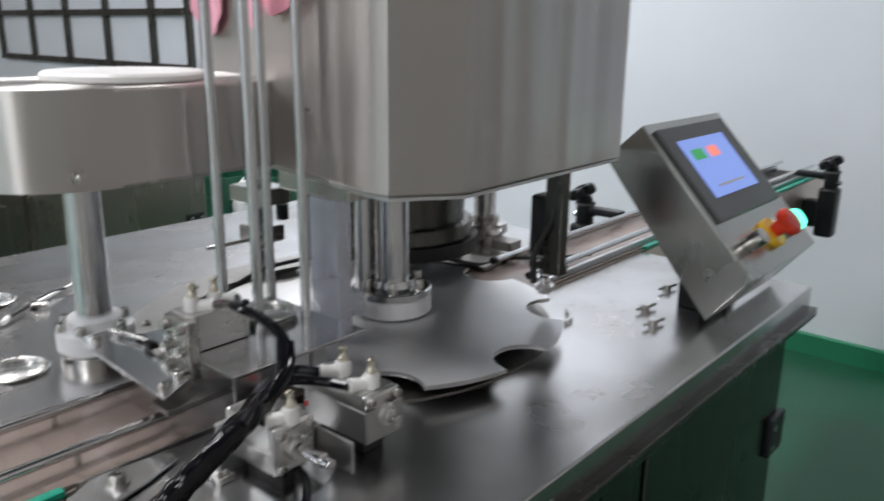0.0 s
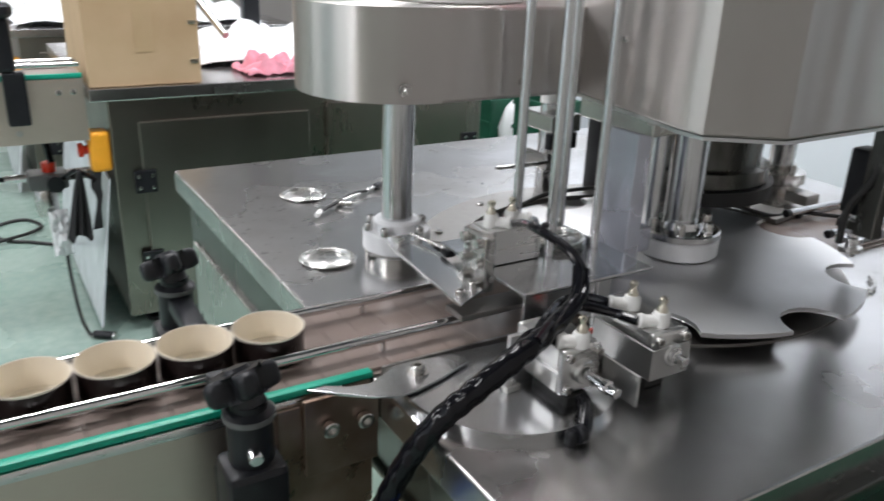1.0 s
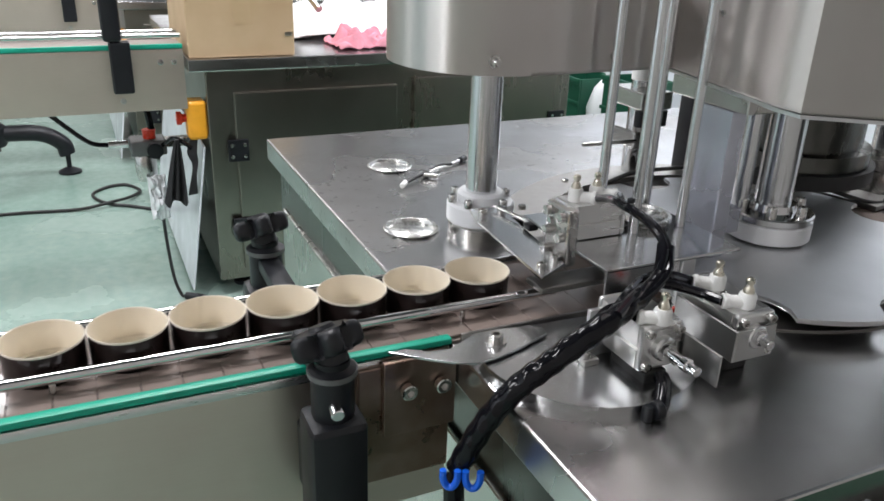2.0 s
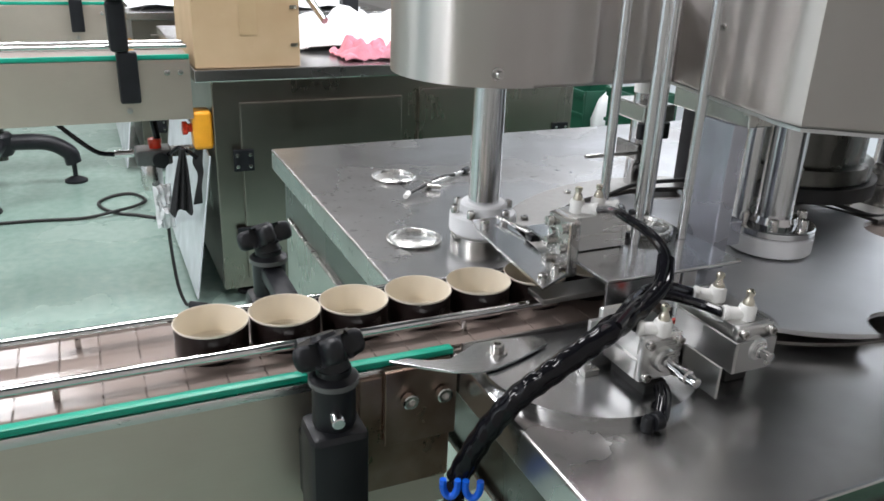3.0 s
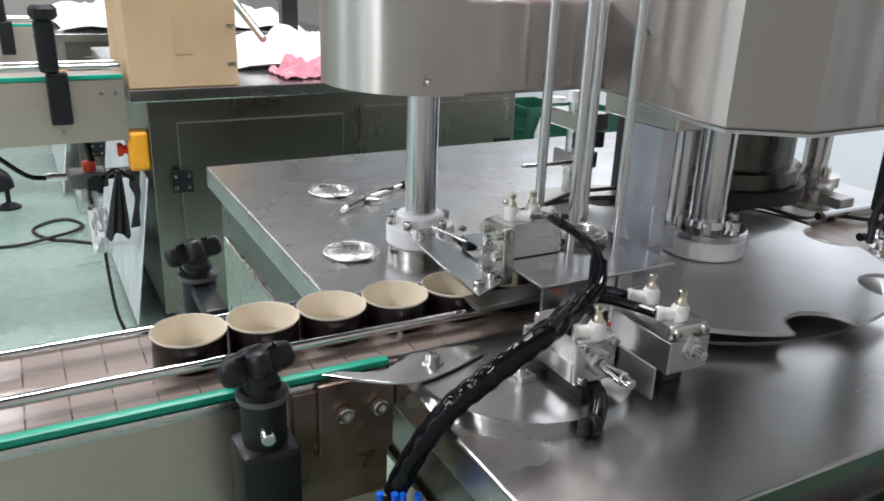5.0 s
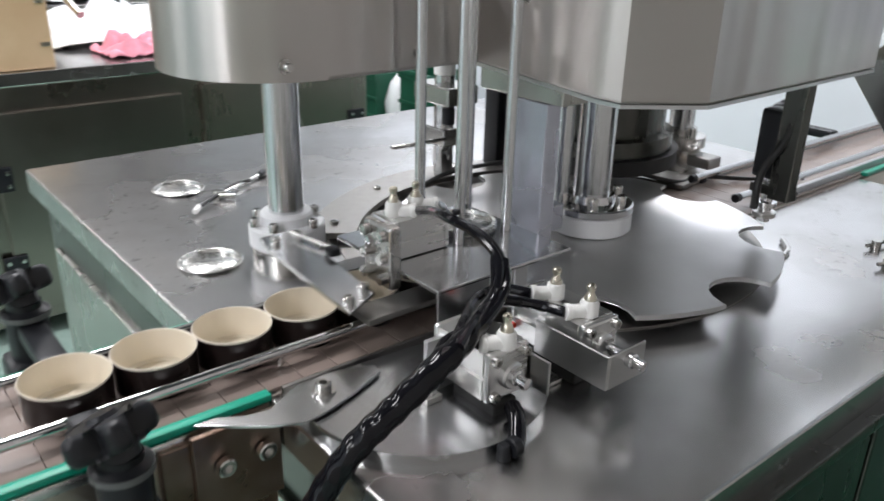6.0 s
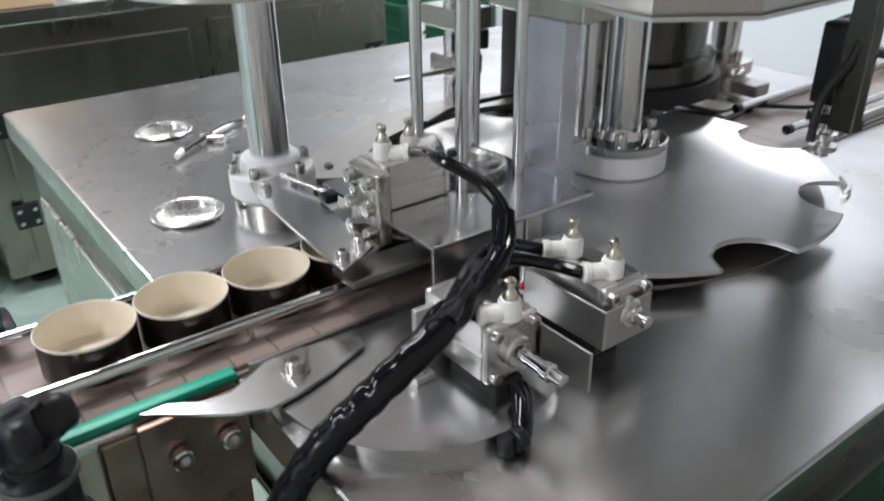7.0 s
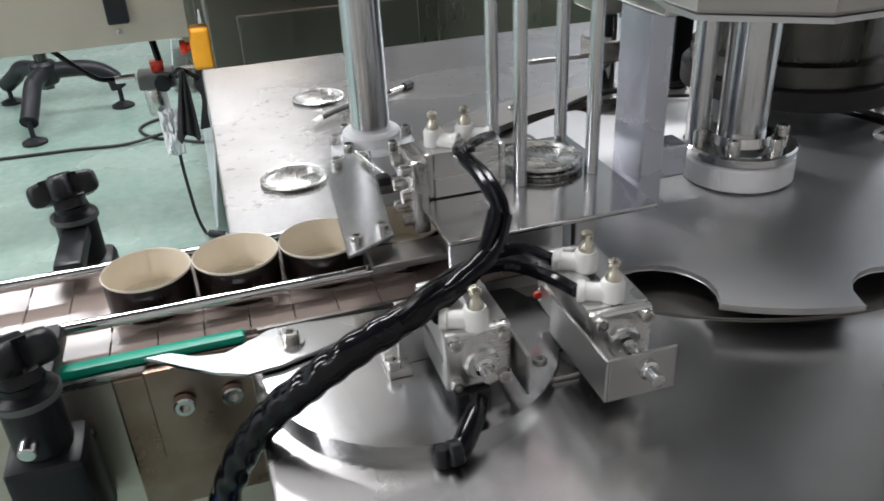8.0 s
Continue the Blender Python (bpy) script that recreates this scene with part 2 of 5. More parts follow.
def box(x0, x1, y0, y1, z0, z1, bev=0.0, seg=2, bm=None, turn=None):
    b = bmesh.new()
    bmesh.ops.create_cube(b, size=1)
    bmesh.ops.scale(b, vec=(x1 - x0, y1 - y0, z1 - z0), verts=b.verts)
    if bev:
        bmesh.ops.bevel(b, geom=b.edges[:], offset=bev, segments=seg, affect="EDGES", profile=0.5)
    if turn:
        bmesh.ops.transform(b, matrix=turn, verts=b.verts)
    bmesh.ops.translate(b, vec=((x0 + x1) / 2, (y0 + y1) / 2, (z0 + z1) / 2), verts=b.verts)
    return join(bm, b)


def join(bm, b):
    if bm is None:
        return b
    me = bpy.data.meshes.new("t")
    b.to_mesh(me)
    b.free()
    bm.from_mesh(me)
    bpy.data.meshes.remove(me)
    return bm


def lathe(profile, at=(0, 0, 0), n=40, bm=None, turn=None, close=False):
    """profile: (radius, height) pairs from bottom to top, turned about z."""
    b = bmesh.new()
    rings = []
    for r, z in profile:
        if r < 1e-6:
            rings.append([b.verts.new((0, 0, z))])
        else:
            rings.append([b.verts.new((r * math.cos(2 * math.pi * i / n), r * math.sin(2 * math.pi * i / n), z)) for i in range(n)])
    pairs = list(zip(rings, rings[1:])) + ([(rings[-1], rings[0])] if close else [])
    for a, c in pairs:
        for i in range(n):
            j = (i + 1) % n
            if len(a) == 1 and len(c) == 1:
                continue
            if len(a) == 1:
                b.faces.new((a[0], c[j], c[i]))
            elif len(c) == 1:
                b.faces.new((a[i], a[j], c[0]))
            else:
                b.faces.new((a[i], a[j], c[j], c[i]))
    if turn:
        bmesh.ops.transform(b, matrix=turn, verts=b.verts)
    bmesh.ops.translate(b, vec=at, verts=b.verts)
    return join(bm, b)


def rod_between(p, q, r, bm=None, n=20, bev=0.001):
    p, q = Vector(p), Vector(q)
    d = q - p
    turn = d.to_track_quat("Z", "Y").to_matrix().to_4x4()
    bev = min(bev, r * 0.4)
    return lathe([(0, 0), (r - bev, 0), (r, bev), (r, d.length - bev), (r - bev, d.length), (0, d.length)], p, n, bm, turn)


def prism(points, z0, z1, bev=0.0, bm=None, seg=2):
    b = bmesh.new()
    lo = [b.verts.new((x, y, z0)) for x, y in points]
    hi = [b.verts.new((x, y, z1)) for x, y in points]
    b.faces.new(list(reversed(lo)))
    b.faces.new(hi)
    n = len(points)
    for i in range(n):
        b.faces.new((lo[i], lo[(i + 1) % n], hi[(i + 1) % n], hi[i]))
    if bev:
        rim = [e for e in b.edges if abs(e.verts[0].co.z - e.verts[1].co.z) < 1e-6]
        bmesh.ops.bevel(b, geom=rim, offset=bev, segments=seg, affect="EDGES", profile=0.5)
    return join(bm, b)


def spline(points, steps=10):
    pts = [Vector(p) for p in points]
    pts = [2 * pts[0] - pts[1]] + pts + [2 * pts[-1] - pts[-2]]
    out = []
    for i in range(1, len(pts) - 2):
        a, b, c, d = pts[i - 1:i + 3]
        for k in range(steps):
            t = k / steps
            out.append(0.5 * ((2 * b) + (c - a) * t + (2 * a - 5 * b + 4 * c - d) * t * t + (3 * b - a - 3 * c + d) * t ** 3))
    out.append(pts[-2])
    return out


def tube(points, r, n=10, bm=None, steps=10):
    pts = spline(points, steps)
    b = bmesh.new()
    rings, up = [], Vector((0.3, 0.2, 1)).normalized()
    for i, p in enumerate(pts):
        d = (pts[min(i + 1, len(pts) - 1)] - pts[max(i - 1, 0)]).normalized()
        side = d.cross(up).normalized()
        up = side.cross(d).normalized()
        rings.append([b.verts.new(p + r * (math.cos(2 * math.pi * k / n) * side + math.sin(2 * math.pi * k / n) * up)) for k in range(n)])
    for a, c in zip(rings, rings[1:]):
        for k in range(n):
            b.faces.new((a[k], a[(k + 1) % n], c[(k + 1) % n], c[k]))
    b.faces.new(rings[0][::-1])
    b.faces.new(rings[-1])
    return join(bm, b)


def hex_bolt(x, y, z, r=0.006, h=0.006, bm=None, turn=None, socket=True):
    """A socket-head screw standing on z."""
    prof = [(0, 0), (r, 0), (r, h * 0.85), (r * 0.85, h)]
    prof += [(r * 0.5, h), (r * 0.5, h * 0.4), (0, h * 0.4)] if socket else [(0, h)]
    return lathe(prof, (x, y, z), 14, bm, turn)


X_DOWN = pose(0, 0, 0, 0, 90, 0)

# ---- the hall ----
def structure(name, bm, material, label, category):
    return tagged(part(name, bm, material), label, category, "", "structure")


# one green floor: its bright and dim lighting is painted as two colours
structure("floor", box(-9, 0.9, -5, 3.5, -0.1, 0), M_FLOOR, "worn green epoxy floor of the hall, reflected light painted pale", "floor")
structure("floor_2", prism([(-9, 1.3), (-0.42, 1.3), (-0.42, 0.5), (0.9, 0.5), (0.9, 3.5), (-9, 3.5)], 0.0005, 0.004), M_FLOOR2, "part of the green hall floor with shade painted in", "floor")
structure("wall_east", box(-9.12, 1.02, 3.5, 3.62, 0, CEIL), M_WALL, "plain white painted wall", "wall")
# the other walls and the ceiling are added, toned for what the steel reflects
structure("wall_west", box(-9.12, 1.02, -5.12, -5, 0, CEIL), M_WALL, "plain white painted wall", "wall")
structure("wall_north", box(-9.12, -9, -5, 3.5, 0, CEIL), M_GWALL2, "grey wall added to tone the steel reflections", "wall")
structure("wall_south", box(0.9, 1.02, -5, 3.5, 0, CEIL), M_GWALL2, "grey wall added to tone the steel reflections", "wall")
structure("ceiling", box(-9.12, 1.02, -5.12, 3.62, CEIL, CEIL + 0.1), M_CEIL, "unseen hall ceiling, dark grey to tone the steel reflections", "ceiling")
structure("baseboard", box(-9, 0.9, 3.47, 3.499, 0.001, 0.09, 0.004), M_GWALL, "dark green painted baseboard strip", "baseboard")

# ceiling lamps
def ceiling_lamp(x, y):
    t = thing("ceiling_lamp", x, y, CEIL - 0.06, "white ceiling fixture with three lit tubes", "lamp", "ceiling lamps")
    part("housing", box(x - 0.26, x + 0.26, y - 0.62, y + 0.62, CEIL - 0.055, CEIL - 0.002, 0.006), M_WHITE, t)
    for dx in (-0.18, 0.0, 0.18):
        part("tube", rod_between((x + dx, y - 0.59, CEIL - 0.068), (x + dx, y + 0.59, CEIL - 0.068), 0.013), M_TUBE, t)


for lx, ly in LAMP_SPOTS:
    ceiling_lamp(lx, ly)


# ---- the seaming machine ----
TX0, TX1, TY0, TY1, TZ = -1.66, -0.44, 0.45, 1.62, 0.85
CX, CHAIN = -0.852, 0.857
machine = thing("can_seaming_machine", -1.05, 1.03, 0, "stainless steel rotary can seaming machine with a starwheel table", "machine")


def door(parent, y0, y1, x, z0, z1, hinge_y, material):
    d = part("door", box(x - 0.002, x + 0.016, y0, y1, z0, z1, 0.003), material, parent)
    for hz in (z0 + 0.12, z1 - 0.228):
        h = box(x + 0.014, x + 0.026, hinge_y - 0.034, hinge_y + 0.034, hz, hz + 0.075, 0.003)
        part("hinge", h, M_BLACK, d, "black four-screw hinge")
        for sy in (-0.021, 0.021):
            for sz in (0.018, 0.057):
                part("hinge_screw", lathe([(0.0065, 0), (0.0065, 0.003), (0, 0.0038)], (x + 0.026, hinge_y + sy, hz + sz), 10, None, X_DOWN), M_BOLT, d)
    return d


# cabinet, doors and lip get the steel with shade in its colour
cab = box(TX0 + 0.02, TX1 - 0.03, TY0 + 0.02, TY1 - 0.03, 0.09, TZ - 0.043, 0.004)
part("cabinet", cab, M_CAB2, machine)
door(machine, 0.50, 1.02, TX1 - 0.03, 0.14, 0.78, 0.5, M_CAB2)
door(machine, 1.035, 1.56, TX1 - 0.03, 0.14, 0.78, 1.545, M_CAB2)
part("side_panel", box(TX0 + 0.06, TX1 - 0.1, TY0 + 0.012, TY0 + 0.022, 0.14, 0.72, 0.003), M_CAB, machine)
for fx, fy in ((-1.58, 0.53), (-0.54, 0.53), (-1.58, 1.54), (-0.54, 1.54)):
    part("foot", lathe([(0, 0.001), (0.035, 0.001), (0.035, 0.012), (0.012, 0.02), (0.012, 0.095), (0, 0.095)], (fx, fy, 0)), M_BLACK, machine)
part("tabletop", box(TX0, TX1, TY0, TY1, TZ - 0.042, TZ, 0.003), M_TABLE, machine, "satin steel tabletop with smears, dirt and painted dark reflections")
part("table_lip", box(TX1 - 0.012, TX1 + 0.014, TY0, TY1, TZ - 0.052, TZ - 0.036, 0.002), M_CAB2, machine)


def obround(cx, cy, r, y_end, n=28):
    pts = [(cx + r * math.cos(a), cy + r * math.sin(a)) for a in [-math.pi + i * math.pi / n for i in range(n + 1)]]
    return [(cx - r, y_end)] + pts + [(cx + r, y_end)]


part("head", prism(obround(-1.052, 0.617, 0.129, 0.90), 1.103, 1.214, 0.004), M_HEAD, machine, "rounded brushed steel seaming head cover")
part("head_cover", lathe([(0, 1.2145), (0.097, 1.2145), (0.1, 1.2165), (0.1, 1.2225), (0.096, 1.226), (0, 1.2275)], (-1.052, 0.700, 0), 56), M_WHITE, machine, "round white lid on the head")
hb = lathe([(0.0055, 0), (0.0055, 0.007), (0.004, 0.009), (0, 0.009)], (-0.926, 0.568, 1.121), 12, None, X_DOWN)
part("head_bolt", lathe([(0.008, 0), (0.008, 0.002), (0, 0.002)], (-0.927, 0.568, 1.121), 14, hb, X_DOWN), M_BOLT, machine)
part("head_bolt", lathe([(0.0055, 0), (0.0055, 0.007), (0.004, 0.009), (0, 0.009)], (-0.924, 0.735, 1.123), 12, None, X_DOWN), M_BOLT, machine)
HOUSING = [(-0.935, 0.832), (-0.74, 0.795), (-0.705, 0.786), (-0.668, 0.786), (-0.617, 0.856), (-0.624, 1.222), (-0.69, 1.30), (-1.05, 1.30), (-1.19, 1.16), (-1.19, 0.9), (-0.94, 0.9)]
part("housing", prism(HOUSING, 1.103, 1.78, 0.003), M_HEAD, machine, "tall faceted brushed steel drive housing")
part("housing_edge", prism([(x * 1.0 + 0.0, y) for x, y in HOUSING], 1.0985, 1.1025), M_BRUSH, machine)
part("housing_screw", lathe([(0.004, 0), (0.004, 0.003), (0, 0.004)], (-0.82, 0.806, 1.185), 10, None, pose(0, 0, 0, 90, 0, 0)), M_BOLT, machine)

# left pillar with its clamp and arm
PL = (-1.060, 0.630)
part("pillar", lathe([(0, 0.88), (0.0225, 0.88), (0.0225, 1.104), (0, 1.104)], (*PL, 0), 48), M_PILLAR, machine, "polished chrome pillar")
part("pillar_collar", lathe([(0.024, 1.09), (0.037, 1.09), (0.037, 1.1), (0.024, 1.102)], (*PL, 0)), M_BOLT, machine)
part("pillar_foot", lathe([(0, TZ), (0.046, TZ), (0.046, 0.866), (0.043, 0.869), (0, 0.869)], (*PL, 0)), M_BOLT, machine)
part("nylon_collar", lathe([(0.0225, 0.899), (0.034, 0.899), (0.034, 0.911), (0.031, 0.914), (0.0225, 0.914)], (*PL, 0)), M_NYLON, machine, "white nylon collar")
part("clamp", lathe([(0.0228, 0.8695), (0.046, 0.8695), (0.049, 0.872), (0.049, 0.896), (0.0465, 0.899), (0.0228, 0.899)], (*PL, 0), 44), M_NYLON, machine, "pale round clamp block on the pillar")
for ang in (20, 95, 170, 215, 262, 310):
    a = radians(ang)
    part("clamp_bolt", hex_bolt(PL[0] + 0.043 * math.cos(a), PL[1] + 0.043 * math.sin(a), 0.899, 0.0065, 0.011), M_BOLT, machine)
arm = part("arm", prism([(-1.0, 0.582), (-0.962, 0.573), (-0.772, 0.560), (-0.797, 0.606), (-0.955, 0.622), (-1.0, 0.632)], 0.9065, 0.9105, 0.001), M_PLATE, machine, "flat steel arm plate", origin=(-0.9, 0.59, 0.9065))
for bx, by in ((-0.792, 0.572), (-0.806, 0.598), (-0.972, 0.588), (-0.975, 0.618)):
    b = hex_bolt(bx, by, 0.9105, 0.006, 0.008)
    if bx > -0.9:
        b = lathe([(0, 0), (0.004, 0.0), (0.0065, 0.002), (0.0065, 0.007), (0, 0.007)], (bx, by, 0.8995), 6, b)
    part("arm_bolt", b, M_BOLT, arm)
part("arm_link", rod_between((-0.985, 0.612, 0.9165), (-0.905, 0.628, 0.9165), 0.0026), M_BOLT, arm)
part("arm_clip", box(-0.912, -0.897, 0.616, 0.630, 0.9106, 0.920, 0.002), M_BLACK, arm)
part("guide_bar", box(-0.812, -0.776, 0.565, 0.72, 0.886, 0.893, 0.001), M_DISC, machine)
part("guide_bar", box(-0.93, -0.90, 0.60, 0.72, 0.876, 0.888, 0.001), M_DISC, machine)
part("gate_block", box(-0.855, -0.805, 0.612, 0.627, 0.9, 0.970, 0.003), M_BOLT, machine)
for dz in (0.912, 0.935, 0.96):
    for bx in (-0.845, -0.815):
        part("gate_bolt", lathe([(0, 0), (0.006, 0), (0.006, 0.008), (0, 0.009)], (bx, 0.612, dz), 12, None, pose(0, 0, 0, 90, 0, 0)), M_BOLT, machine)

# right pillar, flange and white ring
PR = (-0.856, 0.984)
part("pillar", lathe([(0, 0.9), (0.025, 0.9), (0.025, 1.104), (0, 1.104)], (*PR, 0), 48), M_PILLAR, machine, "polished chrome pillar")
part("pillar", lathe([(0, 0.9), (0.012, 0.9), (0.012, 1.104), (0, 1.104)], (PR[0] - 0.02, PR[1] - 0.04, 0), 32), M_PILLAR, machine, "thin chrome guide pillar")
part("flange", lathe([(0.025, 0.903), (0.054, 0.903), (0.058, 0.905), (0.058, 0.913), (0.056, 0.915), (0.034, 0.916), (0.032, 0.926), (0.025, 0.926)], (*PR, 0), 48), M_CHROME, machine)
for ang in (15, 75, 135, 195, 255, 315):
    a = radians(ang)
    part("flange_bolt", hex_bolt(PR[0] + 0.044 * math.cos(a), PR[1] + 0.044 * math.sin(a), 0.915, 0.007, 0.014), M_BOLT, machine)
part("nylon_ring", lathe([(0, 0.877), (0.056, 0.877), (0.058, 0.879), (0.058, 0.901), (0.056, 0.903), (0, 0.903)], (*PR, 0), 48), M_NYLON, machine, "thick white nylon ring")

# column with bluish protective film
col = part("column", box(-0.871, -0.815, 0.842, 0.866, 0.852, 1.0695, 0.002), M_FILM, machine, "steel column under bluish protective film")
part("column_block", box(-0.862, -0.832, 0.867, 0.905, 0.897, 0.932, 0.003), M_FILM, machine)
part("column_head", box(-0.93, -0.79, 0.84, 0.885, 1.07, 1.0975, 0.002), M_CAB, machine)

# starwheel
STAR_C, STAR_R, POCKETS = Vector((-0.86, 0.97, 0.869)), 0.262, 8


def star_mesh():
    pts = []
    pr, pd = 0.0475, 0.262
    for k in range(POCKETS):
        c = k * 2 * math.pi / POCKETS
        half = math.asin(pr / pd) * 0.97
        for i in range(9):
            t = math.pi / 2 + 0.15 + (math.pi - 0.3) * i / 8
            u, v = pd + pr * math.cos(t), -pr * math.sin(t)
            pts.append((u * math.cos(c) - v * math.sin(c), u * math.sin(c) + v * math.cos(c)))
        nxt = c + 2 * math.pi / POCKETS
        for i in range(7):
            a = c + half + (nxt - half - c - half) * i / 6
            pts.append((STAR_R * 1.01 * math.cos(a), STAR_R * 1.01 * math.sin(a)))
    return prism([(STAR_C.x + x, STAR_C.y + y) for x, y in pts], STAR_C.z, STAR_C.z + 0.006, 0.0008, seg=1)


star = part("starwheel", star_mesh(), M_STAR, machine, "brushed steel starwheel plate with eight round pockets", origin=STAR_C)
brush = star.data.uv_layers.new(name="brush")
for lp in star.data.loops:
    co = star.data.vertices[lp.vertex_index].co
    brush.data[lp.index].uv = (co.y, -co.x)
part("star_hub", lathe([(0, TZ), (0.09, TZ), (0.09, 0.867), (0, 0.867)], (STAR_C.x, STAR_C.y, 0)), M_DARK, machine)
GUIDE = [(STAR_C.x + 0.372 * math.cos(a), STAR_C.y + 0.372 * math.sin(a)) for a in [radians(98 + 4 * i) for i in range(35)]]
GUIDE += [(STAR_C.x + 0.305 * math.cos(a), STAR_C.y + 0.305 * math.sin(a)) for a in [radians(234 - 4 * i) for i in range(35)]]
part("outer_guide", prism(GUIDE, 0.858, 0.8665, 0.001), M_DISC, machine, "dull steel arc guide behind the starwheel")
for ang in (110, 140, 170, 200, 228):
    a = radians(ang)
    part("guide_stand", lathe([(0, TZ), (0.01, TZ), (0.01, 0.858), (0, 0.858)], (STAR_C.x + 0.34 * math.cos(a), STAR_C.y + 0.34 * math.sin(a), 0), 12), M_BOLT, machine)
    part("guide_screw", hex_bolt(STAR_C.x + 0.34 * math.cos(a), STAR_C.y + 0.34 * math.sin(a), 0.8665, 0.006, 0.005), M_BOLT, machine)
part("under_plate", lathe([(0, TZ), (0.30, TZ), (0.30, 0.8515), (0, 0.852)], (STAR_C.x - 0.06, STAR_C.y, 0.0003), 64), M_DISC, machine, "dull round plate under the starwheel")

# rear drive and rear station
part("motor", lathe([(0, 0.93), (0.13, 0.93), (0.13, 0.955), (0.115, 0.957), (0.115, 1.05), (0.12, 1.052), (0.12, 1.097), (0, 1.097)], (-1.035, 1.19, 0), 56), M_CAB2, machine, "dark steel drive drum")
part("motor_ring", lathe([(0.05, 0.905), (0.14, 0.905), (0.14, 0.928), (0.05, 0.928)], (-1.035, 1.19, 0), 56), M_DARK, machine)
part("motor_shaft", lathe([(0, TZ), (0.05, TZ), (0.05, 0.93), (0, 0.93)], (-1.035, 1.19, 0)), M_DISC, machine)
part("pillar", lathe([(0, 0.88), (0.0225, 0.88), (0.0225, 1.102), (0, 1.102)], (-1.02, 1.42, 0), 40), M_PILLAR, machine, "polished chrome pillar")
part("pillar_foot", lathe([(0, TZ), (0.04, TZ), (0.04, 0.885), (0.047, 0.889), (0.047, 0.908), (0.03, 0.91), (0.03, 0.922), (0.0225, 0.922)], (-1.02, 1.42, 0)), M_BOLT, machine)
part("pillar_bolt", hex_bolt(-0.985, 1.405, 0.908, 0.008, 0.02), M_BOLT, machine)
part("pillar_arm", box(-1.1, -0.94, 1.40, 1.44, 0.86, 0.88, 0.003), M_DISC, machine)
RX, RY = -1.20, 1.005
part("station_post", lathe([(0, TZ), (0.03, TZ), (0.03, 0.86), (0.017, 0.862), (0.017, 1.03), (0, 1.03)], (RX, RY, 0)), M_CHROME, machine)
part("station_block", box(RX - 0.045, RX + 0.045, RY - 0.03, RY + 0.035, 0.985, 1.015, 0.003), M_CAB, machine)
part("station_block", box(RX - 0.03, RX + 0.03, RY - 0.025, RY + 0.03, 0.915, 0.945, 0.003), M_BOLT, machine)
part("station_cap", lathe([(0, 1.03), (0.018, 1.03), (0.018, 1.05), (0.01, 1.056), (0, 1.056)], (RX, RY, 0)), M_WHITE, machine)
for dy in (-0.02, 0.022):
    part("station_roller", rod_between((RX + 0.035, RY + dy, 0.956), (RX + 0.035, RY + dy, 0.983), 0.011), M_BLACK, machine)
part("station_lever", rod_between((RX + 0.03, RY - 0.02, 0.93), (RX + 0.03, RY - 0.13, 0.932), 0.0035), M_BOLT, machine)
part("rear_motor_box", box(-1.22, -1.16, 1.09, 1.13, 1.04, 1.097, 0.006), M_BLACK, machine)
part("rear_stand", box(-1.20, -1.165, 1.095, 1.125, TZ, 1.04, 0.004), M_BLACK, machine)

# lead-in plates on the table at the conveyor
ARC = [(-0.70 + 0.118 * math.cos(a), 0.575 + 0.118 * math.sin(a)) for a in [radians(-122 + i * 7) for i in range(35)]]
ARC = [(x, y) for x, y in ARC if x > -0.764]
part("base_disc", prism([(-0.764, 0.478)] + ARC, TZ, 0.8605, 0.001), M_PLATE, machine, "round polished base plate on the table")
part("table_channel", prism([(-0.767, 0.46), (-0.763, 0.46), (-0.763, 0.72), (-0.767, 0.72)], TZ, 0.862), M_DISC, machine)

# outfeed sensor on its dark post
part("sensor_post", box(-0.668, -0.640, 1.098, 1.118, 0.945, 1.1, 0.002), M_CAB2, machine)
sensor = part("sensor", lathe([(0, 0.905), (0.008, 0.905), (0.008, 0.925), (0.0135, 0.926), (0.0135, 0.932), (0.008, 0.933), (0.008, 0.968), (0, 0.968)], (-0.682, 1.128, 0), 20), M_CHROME, machine)
part("sensor_head", box(-0.70, -0.664, 1.108, 1.14, 0.966, 1.055, 0.005), M_BLACK, sensor, "black sensor head")
part("sensor_lamp", lathe([(0, 0), (0.004, 0), (0.003, 0.002), (0, 0.0025)], (-0.664, 1.12, 0.972), 10, None, X_DOWN), M_LED, sensor)
part("sensor_clip", lathe([(0.008, 0.912), (0.015, 0.912), (0.015, 0.918), (0.008, 0.918)], (-0.682, 1.128, 0)), M_BOLT, machine)
part("sensor_bracket", box(-0.70, -0.64, 1.112, 1.122, 0.945, 0.957, 0.001), M_CAB2, machine)
part("sensor_lead", tube([(-0.66, 1.11, 1.08), (-0.655, 1.10, 1.03), (-0.675, 1.09, 0.98), (-0.68, 1.095, 0.93)], 0.005, 8), M_CABLE, machine)
for sx, sy in ((-0.60, 1.30), (-0.56, 1.245), (-0.62, 1.42)):
    st = lathe([(0, TZ), (0.007, TZ), (0.007, TZ + 0.012), (0, TZ + 0.012)], (sx, sy, 0), 12)
    part("stop_screw", rod_between((sx - 0.005, sy - 0.02, TZ + 0.007), (sx + 0.005, sy + 0.025, TZ + 0.007), 0.003, st), M_BOLT, machine)
part("table_hook", tube([(-0.66, 1.16, TZ + 0.003), (-0.668, 1.185, TZ + 0.004), (-0.69, 1.21, TZ + 0.004)], 0.004, 8), M_BOLT, machine)

